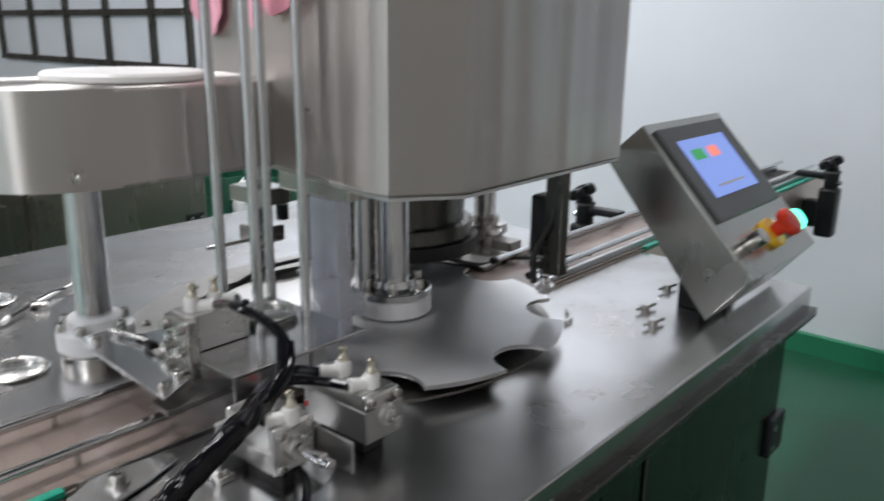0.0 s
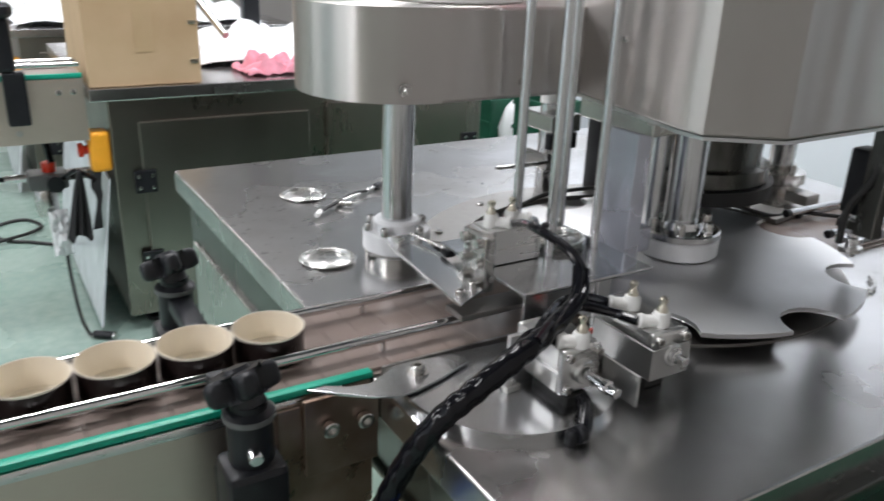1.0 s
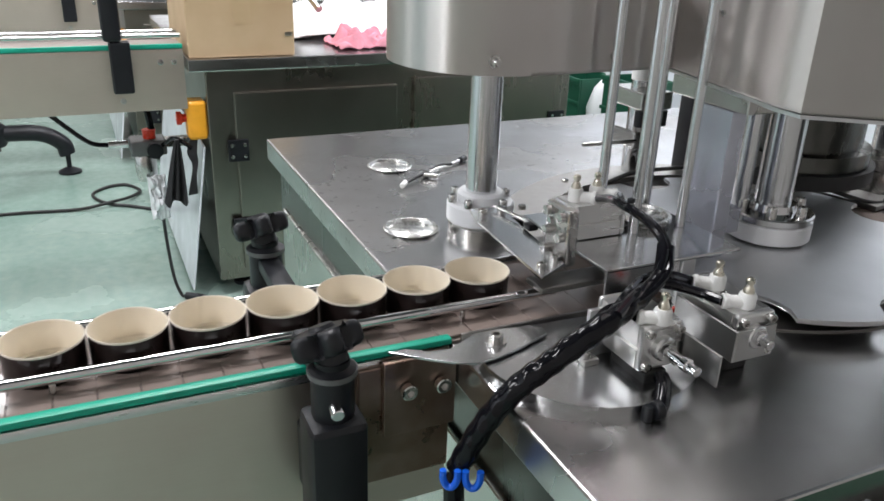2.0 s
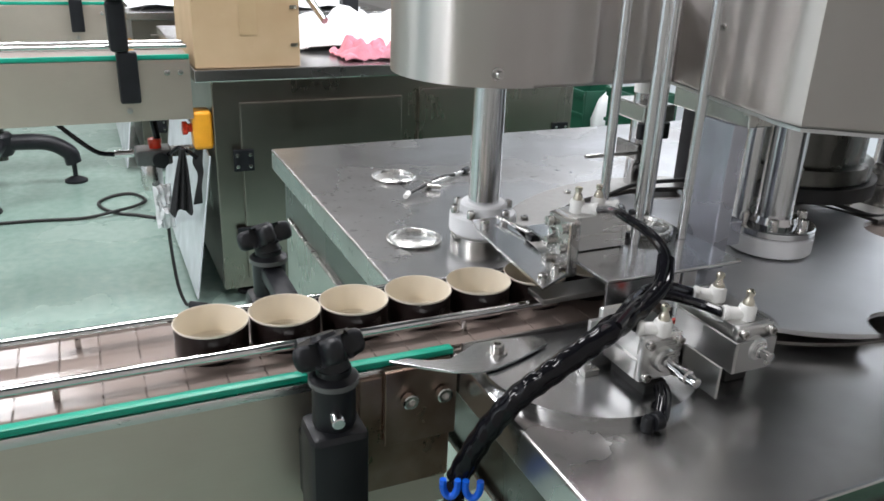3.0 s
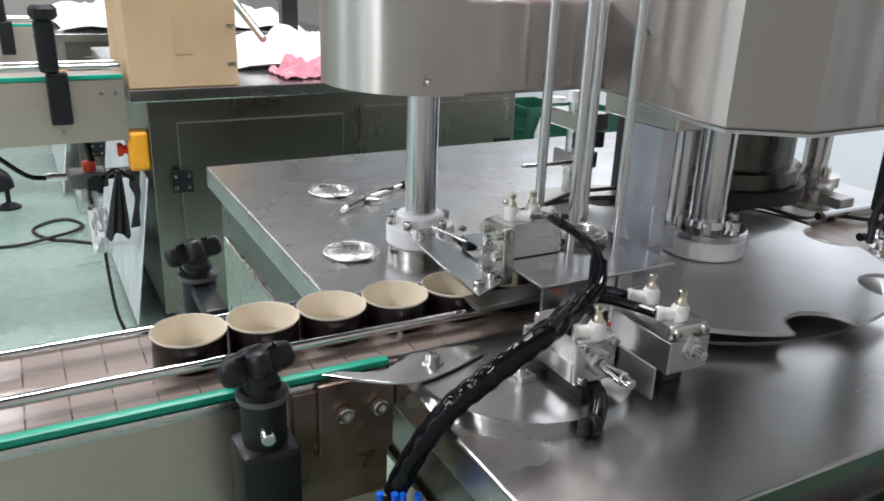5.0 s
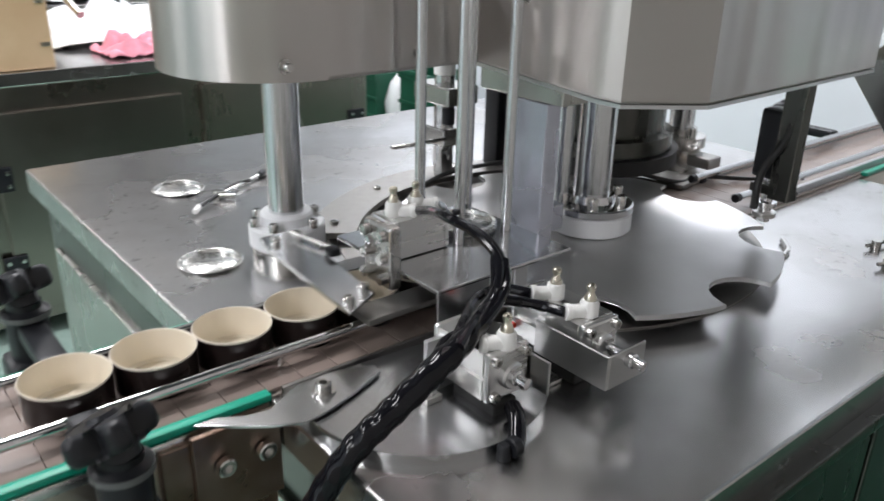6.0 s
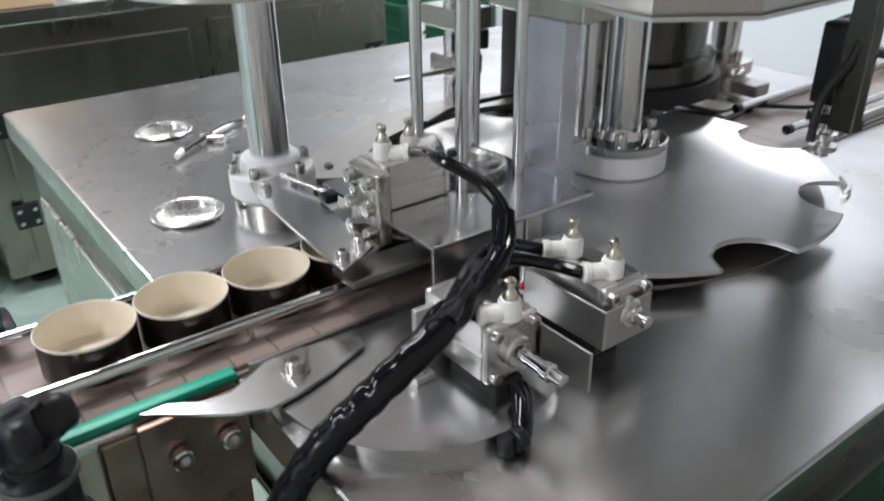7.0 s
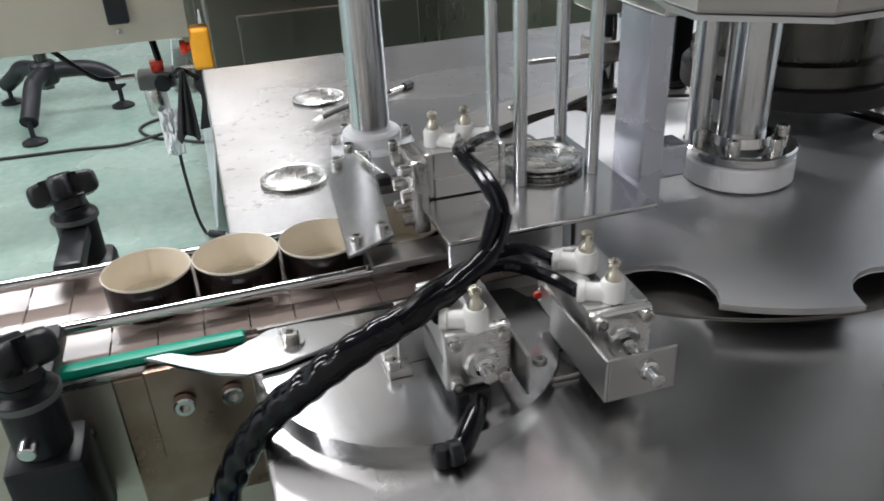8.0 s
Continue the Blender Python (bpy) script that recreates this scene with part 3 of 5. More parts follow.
# cable looping over the rear of the table
cable = tagged(part("table_cable", tube([(-1.135, 0.905, 0.872), (-1.128, 0.955, 0.888), (-1.118, 1.02, 0.892), (-1.10, 1.09, 0.893), (-1.05, 1.155, 0.892), (-0.985, 1.205, 0.888), (-0.935, 1.25, 0.875), (-0.918, 1.29, 0.866), (-0.915, 1.345, 0.866), (-0.86, 1.41, 0.864), (-0.80, 1.47, 0.87)], 0.0036, 8), M_CABLE), "thin black cable looped across the machine table", "cable")
part("cable_clip", box(-0.925, -0.908, 1.335, 1.352, 0.8505, 0.871, 0.003), M_BLACK, machine)


# ---- lid magazine ----
mag = thing("lid_magazine", -0.848, 0.745, 0.925, "lid magazine of four upright steel rods on a bent plate", "magazine")
for rx, ry, rr in ((-0.823, 0.720, 0.0064), (-0.823, 0.793, 0.0064), (-0.897, 0.721, 0.0064), (-0.897, 0.795, 0.0064)):
    part("rod", lathe([(0, 0.924), (rr, 0.924), (rr, 1.60), (0, 1.60)], (rx, ry, 0), 18), M_PILLAR, mag, "upright polished steel rod")
plate = box(-0.925, -0.738, 0.622, 0.815, 0.919, 0.9235, 0.001)
plate = box(-0.7425, -0.738, 0.622, 0.725, 0.888, 0.922, 0.001, 1, plate)
part("plate", plate, M_POLISH, mag)
part("plate_leg", box(-0.925, -0.915, 0.76, 0.79, TZ, 0.919, 0.001), M_BRUSH, mag)
part("plate_leg", box(-0.765, -0.755, 0.745, 0.765, TZ, 0.919, 0.001), M_BRUSH, mag)
part("rod_block", box(-0.905, -0.79, 0.72, 0.77, 0.896, 0.9185, 0.002), M_DARK, mag)


def can_end(name, label, group=""):
    t = lathe([(0, 0.0015), (0.030, 0.0015), (0.0315, 0.0005), (0.0345, 0.0005), (0.036, 0.0042), (0.0395, 0.0048), (0.041, 0.0038), (0.041, 0.0028), (0.0395, 0.0036), (0.0368, 0.0030), (0.0348, -0.0002), (0.0312, -0.0002), (0.030, 0.0006), (0, 0.0006)], (0, 0, 0), 48)
    ob = tagged(part(name, t, M_TIN), label, "can end", group)
    return ob


lid = can_end("can_end", "round tinplate can lid lying on the steel table", "loose can lids")
lid.matrix_basis = pose(-1.400, 0.618, TZ + 0.0005)
copy_thing(lid, pose(-1.096, 0.537, TZ + 0.0005, 0, 0, 40))
for i in range(2):
    l2 = copy_thing(lid, pose(-0.860, 0.757, 0.9242 + i * 0.0047, 0, 0, 25 * i))
    tagged(l2, "round tinplate can lid stacked in the magazine", "can end", "stacked can lids")


# ---- pneumatic cylinders ----
def fitting(parent, x, y, z, ang, up=0.012):
    """A white elbow with its barrel pointing along ang and a brass set screw on top."""
    d = Vector((math.cos(radians(ang)), math.sin(radians(ang)), 0.04))
    b = lathe([(0, 0), (0.0085, 0), (0.009, 0.001), (0.009, up + 0.006), (0.0075, up + 0.009), (0, up + 0.009)], (x, y, z), 16)
    p = Vector((x, y, z + up * 0.7))
    b = rod_between(p, p + d * 0.023, 0.0070, b, 16)
    b = rod_between(p + d * 0.019, p + d * 0.025, 0.0082, b, 16)
    f = part("fitting", b, M_WHITE, parent, "white push-in elbow fitting")
    s = lathe([(0, 0), (0.006, 0), (0.006, 0.003), (0.0044, 0.007), (0.0034, 0.0085), (0.0034, 0.011), (0.0046, 0.0116), (0.0046, 0.0155), (0.003, 0.017), (0, 0.017)], (x, y, z + up + 0.008), 10)
    part("set_screw", s, M_BRASS, f, "brass set screw")
    return p + d * 0.025


def pneumatic_cylinder(x, y, z, length, size, yaw, fits, label, rod_len):
    """Body centred at (x, y, z), its rod along local x turned by yaw degrees."""
    t = thing("pneumatic_cylinder", x, y, z, label, "air cylinder", "gate cylinders")
    turn = pose(0, 0, 0, 0, 0, yaw)
    at = Vector((x, y, z))

    def place(b):
        bmesh.ops.translate(b, verts=b.verts, vec=-at)
        bmesh.ops.transform(b, matrix=Matrix.Translation(at) @ turn, verts=b.verts)
        return b

    h, l = size / 2, length / 2
    q, g, e = h * 0.97, h * 0.16, h * 0.16
    side = [(-q, -q), (-g, -q), (-g, -q + e), (g, -q + e), (g, -q), (q, -q)]
    section = []
    for k in range(4):
        ca, sa = math.cos(k * math.pi / 2), math.sin(k * math.pi / 2)
        section += [(u * ca - v * sa, u * sa + v * ca) for u, v in side[:-1]]
    b = prism(section, -l, l, 0.0006, None, 1)
    bmesh.ops.transform(b, matrix=Matrix.Translation(at) @ X_DOWN, verts=b.verts)
    part("body", place(b), M_ALU, t)
    c = box(x + l, x + l + 0.008, y - h, y + h, z - h, z + h, 0.003)
    c = lathe([(0, 0), (h * 0.52, 0), (h * 0.52, 0.007), (h * 0.45, 0.009), (0, 0.009)], (x + l + 0.007, y, z), 24, c, X_DOWN)
    part("end_cap", place(c), M_ALU, t)
    part("end_cap", place(box(x - l - 0.007, x - l, y - h, y + h, z - h, z + h, 0.003)), M_ALU, t)
    for sy in (-1, 1):
        for sz in (-1, 1):
            part("cap_bolt", place(hex_bolt(x + l + 0.008, y + sy * h * 0.72, z + sz * h * 0.72, 0.005, 0.006, None, X_DOWN)), M_BOLT, t)
    r = lathe([(0, -0.02), (0.0054, -0.02), (0.0054, rod_len), (0.0072, rod_len), (0.0072, rod_len + 0.006), (0.005, rod_len + 0.007), (0.005, rod_len + 0.018), (0, rod_len + 0.019)], (x + l + 0.01, y, z), 18, None, X_DOWN)
    rod = part("rod", place(r), M_CHROME, t, "chrome piston rod", origin=at)
    ends = []
    for fx, ang in fits:
        p = turn @ Vector((fx, 0, 0)) + at
        ends.append(fitting(t, p.x, p.y, z + h - 0.001, ang, 0.0075))
    return t, rod, ends


cyl_a, rod_a, ends_a = pneumatic_cylinder(-0.655, 0.604, 0.897, 0.062, 0.049, 0, [(0.034, 246)], "aluminium air cylinder with a white fitting at the gate", 0.004)
cyl_b, rod_b, ends_b = pneumatic_cylinder(-0.649, 0.706, 0.900, 0.086, 0.048, -2, [(-0.011, 240), (0.034, 247)], "aluminium air cylinder with two white fittings", 0.004)
cyl_c, rod_c, ends_c = pneumatic_cylinder(-0.844, 0.668, 0.9463, 0.062, 0.044, -90, [(0.024, 50), (-0.006, 58)], "aluminium air cylinder on the magazine plate", 0.0)

# brackets and guards of the two front cylinders
part("bracket", box(-0.682, -0.676, 0.560, 0.632, 0.8605, 0.915, 0.001), M_BRUSH, cyl_a)
bf = box(-0.69, -0.66, 0.548, 0.566, 0.8605, 0.867, 0.001)
part("bracket_foot", hex_bolt(-0.668, 0.553, 0.867, 0.006, 0.007, bf), M_BOLT, cyl_a)
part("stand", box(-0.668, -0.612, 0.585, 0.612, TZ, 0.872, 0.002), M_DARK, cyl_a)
def gate_plate(rod, x_face, y, side, z0, z1, reach, front):
    """A plate carried by the rod: its long flank runs back beside the cylinder, with or without a bent front."""
    ya, yb = sorted((y + side * 0.0265, y + side * 0.029))
    b = box(x_face - reach, x_face + 0.0025, ya, yb, z0, z1, 0.0008, 1)
    if front:
        yc, yd = sorted((y - side * 0.024, y + side * 0.0265))
        b = box(x_face, x_face + 0.0025, yc, yd, z0, z1, 0.0008, 1, b)
    return part("gate_plate", b, M_GATE, rod, "thin bent steel gate plate")


gate_plate(rod_a, -0.595, 0.604, 1, 0.874, 0.908, 0.085, False)
gate_plate(rod_b, -0.5945, 0.704, -1, 0.876, 0.911, 0.088, True)
part("stand", box(-0.685, -0.615, 0.693, 0.722, TZ, 0.876, 0.002), M_DARK, cyl_b)
bf = box(-0.66, -0.625, 0.650, 0.688, TZ, 0.856, 0.001)
part("bracket_foot", hex_bolt(-0.643, 0.662, 0.856, 0.006, 0.007, bf), M_BOLT, cyl_b)
part("gate_lamp", lathe([(0, 0), (0.0036, 0), (0.003, 0.003), (0, 0.004)], (-0.690, 0.680, 0.889), 12, None, X_DOWN), M_RED, cyl_b, "small red signal lens")

# ---- black air hoses ----
hose = thing("air_hose_bundle", -0.655, 0.405, 0.785, "glossy black air hose bundle with blue connectors", "hose")
SPINE = [(-0.748, 0.640, 0.996), (-0.706, 0.644, 0.990), (-0.676, 0.644, 0.975), (-0.657, 0.627, 0.955), (-0.643, 0.594, 0.940), (-0.629, 0.553, 0.932), (-0.623, 0.518, 0.921), (-0.627, 0.488, 0.900), (-0.634, 0.463, 0.879), (-0.642, 0.441, 0.851), (-0.651, 0.423, 0.815), (-0.659, 0.409, 0.775), (-0.662, 0.405, 0.72)]
def twisted(points, r, off, phase, turns):
    pts = spline(points, 8)
    out = []
    for i, p in enumerate(pts):
        d = (pts[min(i + 1, len(pts) - 1)] - pts[max(i - 1, 0)]).normalized()
        u = d.cross(Vector((0.2, 0.3, 1))).normalized()
        v = d.cross(u)
        a = phase + turns * 2 * math.pi * i / len(pts)
        out.append(p + off * (math.cos(a) * u + math.sin(a) * v))
    return tube(out, r, 10, None, 1)


def spiral_sleeve(points, r, n=18, steps=22):
    """A hose bundle in a helical wrap: shallow ridges wind along it."""
    pts = spline(points, steps)
    b = bmesh.new()
    rings, up = [], Vector((0.3, 0.2, 1)).normalized()
    for i, p in enumerate(pts):
        w = (pts[min(i + 1, len(pts) - 1)] - pts[max(i - 1, 0)]).normalized()
        side = w.cross(up).normalized()
        up = side.cross(w).normalized()
        rr = r * (1 - 0.4 * max(0.0, 1 - 3.2 * i / len(pts)))
        ring = []
        for k in range(n):
            a = 2 * math.pi * k / n
            q = rr * (1 + 0.045 * math.cos(2 * a - i * 0.5) + 0.02 * math.cos(3 * a + i * 0.21))
            ring.append(b.verts.new(p + q * (math.cos(a) * side + math.sin(a) * up)))
        rings.append(ring)
    for a, c in zip(rings, rings[1:]):
        for k in range(n):
            b.faces.new((a[k], a[(k + 1) % n], c[(k + 1) % n], c[k]))
    b.faces.new(rings[0][::-1])
    b.faces.new(rings[-1])
    return b


for k in range(2):
    part("hose", twisted(SPINE[2:8], 0.0050, 0.0046, k * math.pi, 0.35), M_RUBBER, hose)
part("sleeve", spiral_sleeve(SPINE[3:-1], 0.0118), M_RUBBER, hose, "glossy black spiral sleeve")
e0, e1 = ends_c
part("hose", tube([e0, e0 + (Vector(SPINE[0]) - e0) * 0.5 + Vector((0, 0, 0.003)), *[(x + 0.002, y - 0.004, z + 0.001) for x, y, z in SPINE[:4]]], 0.0046, 10), M_RUBBER, hose)
part("hose", tube([e1, e1 + (Vector(SPINE[0]) - e1) * 0.5 + Vector((0, 0, 0.003)), *[(x - 0.003, y + 0.004, z - 0.002) for x, y, z in SPINE[:4]]], 0.0046, 10), M_RUBBER, hose)
part("cable_tie", box(-0.744, -0.737, 0.641, 0.648, 0.999, 1.005, 0.002), M_BLACK, hose)
part("hose", tube([ends_a[0], ends_a[0] + Vector((-0.02, -0.004, 0)), (-0.65, 0.56, 0.928), (-0.632, 0.53, 0.924), (-0.628, 0.50, 0.905)], 0.0052, 10), M_RUBBER, hose)
part("hose", tube([ends_b[0], ends_b[0] + Vector((-0.025, -0.016, 0)), (-0.70, 0.64, 0.926), (-0.655, 0.585, 0.938), (-0.625, 0.545, 0.934)], 0.0052, 10), M_RUBBER, hose)
part("hose", tube([ends_b[1], ends_b[1] + Vector((-0.025, -0.01, 0)), (-0.675, 0.645, 0.932), (-0.645, 0.59, 0.944), (-0.622, 0.55, 0.938)], 0.0052, 10), M_RUBBER, hose)
for du in (-0.011, 0.011):
    u_clip = [(w, h) for w, h in ((-0.007, 0.014), (-0.007, 0.004), (-0.004, -0.004), (0, -0.006), (0.004, -0.004), (0.007, 0.004), (0.007, 0.014))]
    bl = tube([(-0.643 + (du + w) * 0.45, 0.406 + (du + w) * 0.89, 0.772 + h) for w, h in u_clip], 0.0036, 8, None, 5)
    part("connector", bl, M_BLUE, hose, "bright blue plastic clip")
part("tail", tube([(-0.661, 0.406, 0.765), (-0.655, 0.41, 0.70), (-0.62, 0.425, 0.62), (-0.60, 0.43, 0.50), (-0.60, 0.44, 0.36)], 0.011, 10), M_RUBBER, hose)

elbow = thing("hose_elbow", -0.575, 0.562, TZ, "black elbow fitting standing on the steel table", "fitting")
eb = tube([(-0.603, 0.598, 0.8715), (-0.592, 0.592, 0.870), (-0.581, 0.583, 0.8655), (-0.574, 0.576, 0.8615), (-0.571, 0.570, 0.8600)], 0.0078, 12)
part("elbow", eb, M_RUBBER, elbow)
part("collar", rod_between((-0.571, 0.574, 0.8605), (-0.5705, 0.565, 0.8605), 0.0090, None, 14), M_BLACK, elbow)
part("plug", lathe([(0, 0.0005), (0.0065, 0.0005), (0.0065, 0.012), (0.0045, 0.015), (0, 0.015)], (-0.574, 0.562, TZ), 12), M_BLACK, elbow)

lower = tagged(part("return_hose", tube([(-0.60, 0.43, 0.60), (-0.55, 0.425, 0.66), (-0.53, 0.41, 0.70), (-0.545, 0.40, 0.735), (-0.575, 0.405, 0.735), (-0.60, 0.42, 0.69), (-0.61, 0.43, 0.55)], 0.009, 10), M_RUBBER), "black return hose looped beside the cabinet", "hose")

# ---- conveyor ----
conv = thing("conveyor", CX, -0.6, 0, "stainless slat conveyor with guide rails and green strips", "conveyor")
Y0, Y1 = -3.4, 2.85
for sx, mat in ((-0.772, M_CONV), (-0.936, M_CONV)):
    part("side_plate", box(sx, sx + 0.004, Y0, 0.448, 0.655, 0.848, 0.001), mat, conv)
    part("side_plate", box(sx, sx + 0.004, 1.625, Y1, 0.745, 0.848, 0.001), mat, conv)
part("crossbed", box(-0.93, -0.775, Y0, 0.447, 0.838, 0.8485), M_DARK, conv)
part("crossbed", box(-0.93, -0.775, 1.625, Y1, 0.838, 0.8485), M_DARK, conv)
for sx in (-0.786, -0.86, -0.929):
    part("wear_strip", box(sx, sx + 0.016, Y0, 0.449, 0.8487, 0.8525), M_BED, conv)
    part("wear_strip", box(sx, sx + 0.016, 0.4505, Y1, 0.8503, 0.8525), M_BED, conv)
for sx in (-0.775, -0.942):
    part("green_strip", box(sx, sx + 0.012, Y0, 0.449, 0.8526, 0.860, 0.0015), M_GREEN, conv, "bright green plastic wear strip")
    part("green_strip", box(sx, sx + 0.012, 1.63, Y1, 0.8526, 0.860, 0.0015), M_GREEN, conv, "bright green plastic wear strip")
part("edge_trim", box(-0.7715, -0.7625, Y0, 0.37, 0.840, 0.8515, 0.0025), M_ALU, conv)
part("edge_trim", box(-0.949, -0.942, Y0, 0.44, 0.838, 0.856, 0.001), M_ALU, conv)
for gx, ya, yb in ((CX + 0.0485, Y0, 0.60), (CX - 0.0485, Y0, 0.62), (CX + 0.05, 1.27, Y1), (CX - 0.05, 1.30, Y1)):
    part("guide_rail", rod_between((gx, ya, 0.8745), (gx, yb, 0.8745), 0.0058), M_CHROME, conv, "round steel guide rail")
    if yb < 1:
        for ky in range(8):
            part("rail_pin", rod_between((gx, yb - 0.12 - ky * 0.42, 0.8575), (gx, yb - 0.12 - ky * 0.42, 0.870), 0.0032, None, 10), M_BOLT, conv)
    else:
        part("rail_cap", rod_between((gx, ya - 0.008, 0.8745), (gx, ya + 0.004, 0.8745), 0.0068), M_BLACK, conv)
        part("channel", box(gx - 0.02 if gx < CX else gx + 0.012, gx - 0.012 if gx < CX else gx + 0.02, 1.32, Y1, 0.8535, 0.868, 0.001), M_BRUSH, conv)
for py, px in ((0.392, -0.752), (0.431, -0.752)):
    part("plate_screw", hex_bolt(px + 0.004, py, 0.817, 0.009, 0.008, None, X_DOWN), M_BOLT, conv)
part("end_plate", box(-0.757, -0.75, 0.366, 0.4485, 0.762, 0.852, 0.001), M_RUST, conv, "stained brown steel end plate")
part("end_block", box(-0.767, -0.758, 0.34, 0.446, 0.70, 0.845, 0.002), M_RUST, conv)
wing = [(-0.752, 0.370), (-0.730, 0.398), (-0.711, 0.424), (-0.700, 0.447), (-0.703, 0.472), (-0.712, 0.502), (-0.728, 0.545), (-0.742, 0.548), (-0.75, 0.525), (-0.756, 0.50), (-0.756, 0.47), (-0.744, 0.45), (-0.734, 0.432), (-0.738, 0.41), (-0.752, 0.39)]
part("wing_plate", prism(wing, 0.8625, 0.8655, 0.0008), M_PLATE, conv, "curved pale steel lead-in plate")
ws = hex_bolt(-0.731, 0.484, 0.8655, 0.0075, 0.010)
part("wing_screw", lathe([(0.0076, 0), (0.0115, 0), (0.0115, 0.002), (0.0076, 0.002)], (-0.731, 0.484, 0.8655), 18, ws), M_BOLT, conv)
for ly in (-2.4, -0.75):
    for lx in (-0.93, -0.79):
        part("leg", box(lx - 0.02, lx + 0.02, ly - 0.02, ly + 0.02, 0.02, 0.66, 0.003), M_CAB, conv)
        part("foot", lathe([(0, 0.001), (0.035, 0.001), (0.035, 0.012), (0.012, 0.022), (0, 0.022)], (lx, ly, 0)), M_BLACK, conv)
for ly in (2.0,):
    for lx in (-0.93, -0.79):
        part("leg", box(lx - 0.02, lx + 0.02, ly - 0.02, ly + 0.02, 0.005, 0.75, 0.003), M_CAB, conv)


def rail_clamp(x, y, side):
    """A black clamp with a star knob; side is +1 where it stands on the far side from the belt in +x."""
    t = thing("rail_clamp", x, y, 0.70, "black plastic rail clamp with a star knob", "clamp", "rail clamps")
    body = box(x - 0.026, x + 0.026, y - 0.028, y + 0.028, 0.695, 0.842, 0.008)
    body = box(min(x, x - side * 0.066), max(x, x - side * 0.066), y - 0.02, y + 0.02, 0.72, 0.80, 0.004, 2, body)
    part("body", body, M_BLACK, t)
    neck = lathe([(0, 0.84), (0.019, 0.84), (0.0205, 0.845), (0.0205, 0.885), (0.0225, 0.886), (0.0225, 0.892), (0.0165, 0.896), (0.0165, 0.902), (0, 0.902)], (x, y, 0), 24)
    part("neck", neck, M_BLACK, t)
    part("cross_rod", rod_between((x + side * 0.03, y - side * 0.004, 0.858), (x - side * 0.048, y + 0.0, 0.872), 0.0065), M_CHROME, t)
    pts = []
    for i in range(60):
        a = 2 * math.pi * i / 60
        rad = 0.0285 + 0.0082 * math.cos(5 * a) - 0.0015 * math.cos(10 * a)
        pts.append((x + rad * math.cos(a), y + rad * math.sin(a)))
    k = prism(pts, 0.906, 0.930, 0.0075, None, 3)
    k = lathe([(0, 0.93), (0.013, 0.93), (0.011, 0.9335), (0, 0.934)], (x, y, 0), 20, k)
    k = lathe([(0, 0.896), (0.016, 0.896), (0.016, 0.907), (0, 0.907)], (x, y, 0), 20, k)
    bmesh.ops.transform(k, matrix=Matrix.Translation((x, y, 0.898)) @ pose(0, 0, 0, 10, -24, 0) @ Matrix.Translation((-x, -y, -0.898)), verts=k.verts)
    # jaw that grips the guide rail
    gx = x - side * 0.099
    jaw = box(min(gx, x - side * 0.012), max(gx, x - side * 0.012), y - 0.013, y + 0.013, 0.866, 0.884, 0.004)
    part("jaw", jaw, M_BLACK, t)
    part("neck_ring", lathe([(0.0226, 0.8865), (0.0238, 0.8865), (0.0238, 0.8915), (0.0226, 0.8915)], (x, y, 0), 24, None, None, True), M_GREY, t, "pale worn ring")
    part("knob", k, M_BLACK, t, "black star knob")
    return t


rail_clamp(-0.702, 0.297, 1)
rail_clamp(-1.004, 0.303, -1)
rail_clamp(-0.702, -1.25, 1)
rail_clamp(-1.004, -1.25, -1)
rail_clamp(-0.70, 2.68, 1)
rail_clamp(-1.004, 1.79, -1)

# ---- control box ----
ctrl = thing("control_box", -0.55, 1.44, TZ, "tilted stainless control box with a touch screen", "control panel")
BX = [(-0.632, 1.142), (-0.69, 1.087), (-0.503, 0.857), (-0.439, 0.936)]
BY0, BY1 = 1.30, 1.595


def xz_prism(points, y0, y1, bev=0.0):
    b = prism([(x, -z) for x, z in points], y0, y1, bev)
    bmesh.ops.transform(b, matrix=pose(0, 0, 0, 90, 0, 0), verts=b.verts)
    bmesh.ops.transform(b, matrix=Matrix.Diagonal((1, -1, -1, 1)), verts=b.verts)
    return b


def face_box(u0, u1, y0, y1, d0, d1, bev=0.002):
    """A block on the sloping front: u from its top to its foot (0 to 1), d metres out of the face."""
    tf, bf2 = Vector((BX[0][0], 0, BX[0][1])), Vector((BX[3][0], 0, BX[3][1]))
    run = bf2 - tf
    ln = run.length
    b = box(-(u1 - u0) * ln / 2, (u1 - u0) * ln / 2, y0, y1, d0, d1, bev)
    ang = math.degrees(math.atan2(-run.z, run.x))
    bmesh.ops.transform(b, matrix=Matrix.Translation(tf + run * (u0 + u1) / 2) @ pose(0, 0, 0, 0, ang, 0), verts=b.verts)
    return b


def face_spot(u, y, d):
    tf, bf2 = Vector((BX[0][0], 0, BX[0][1])), Vector((BX[3][0], 0, BX[3][1]))
    run = bf2 - tf
    n = Vector((-run.z, 0, run.x)).normalized()
    return tf + run * u + Vector((0, y, 0)) + n * d, n


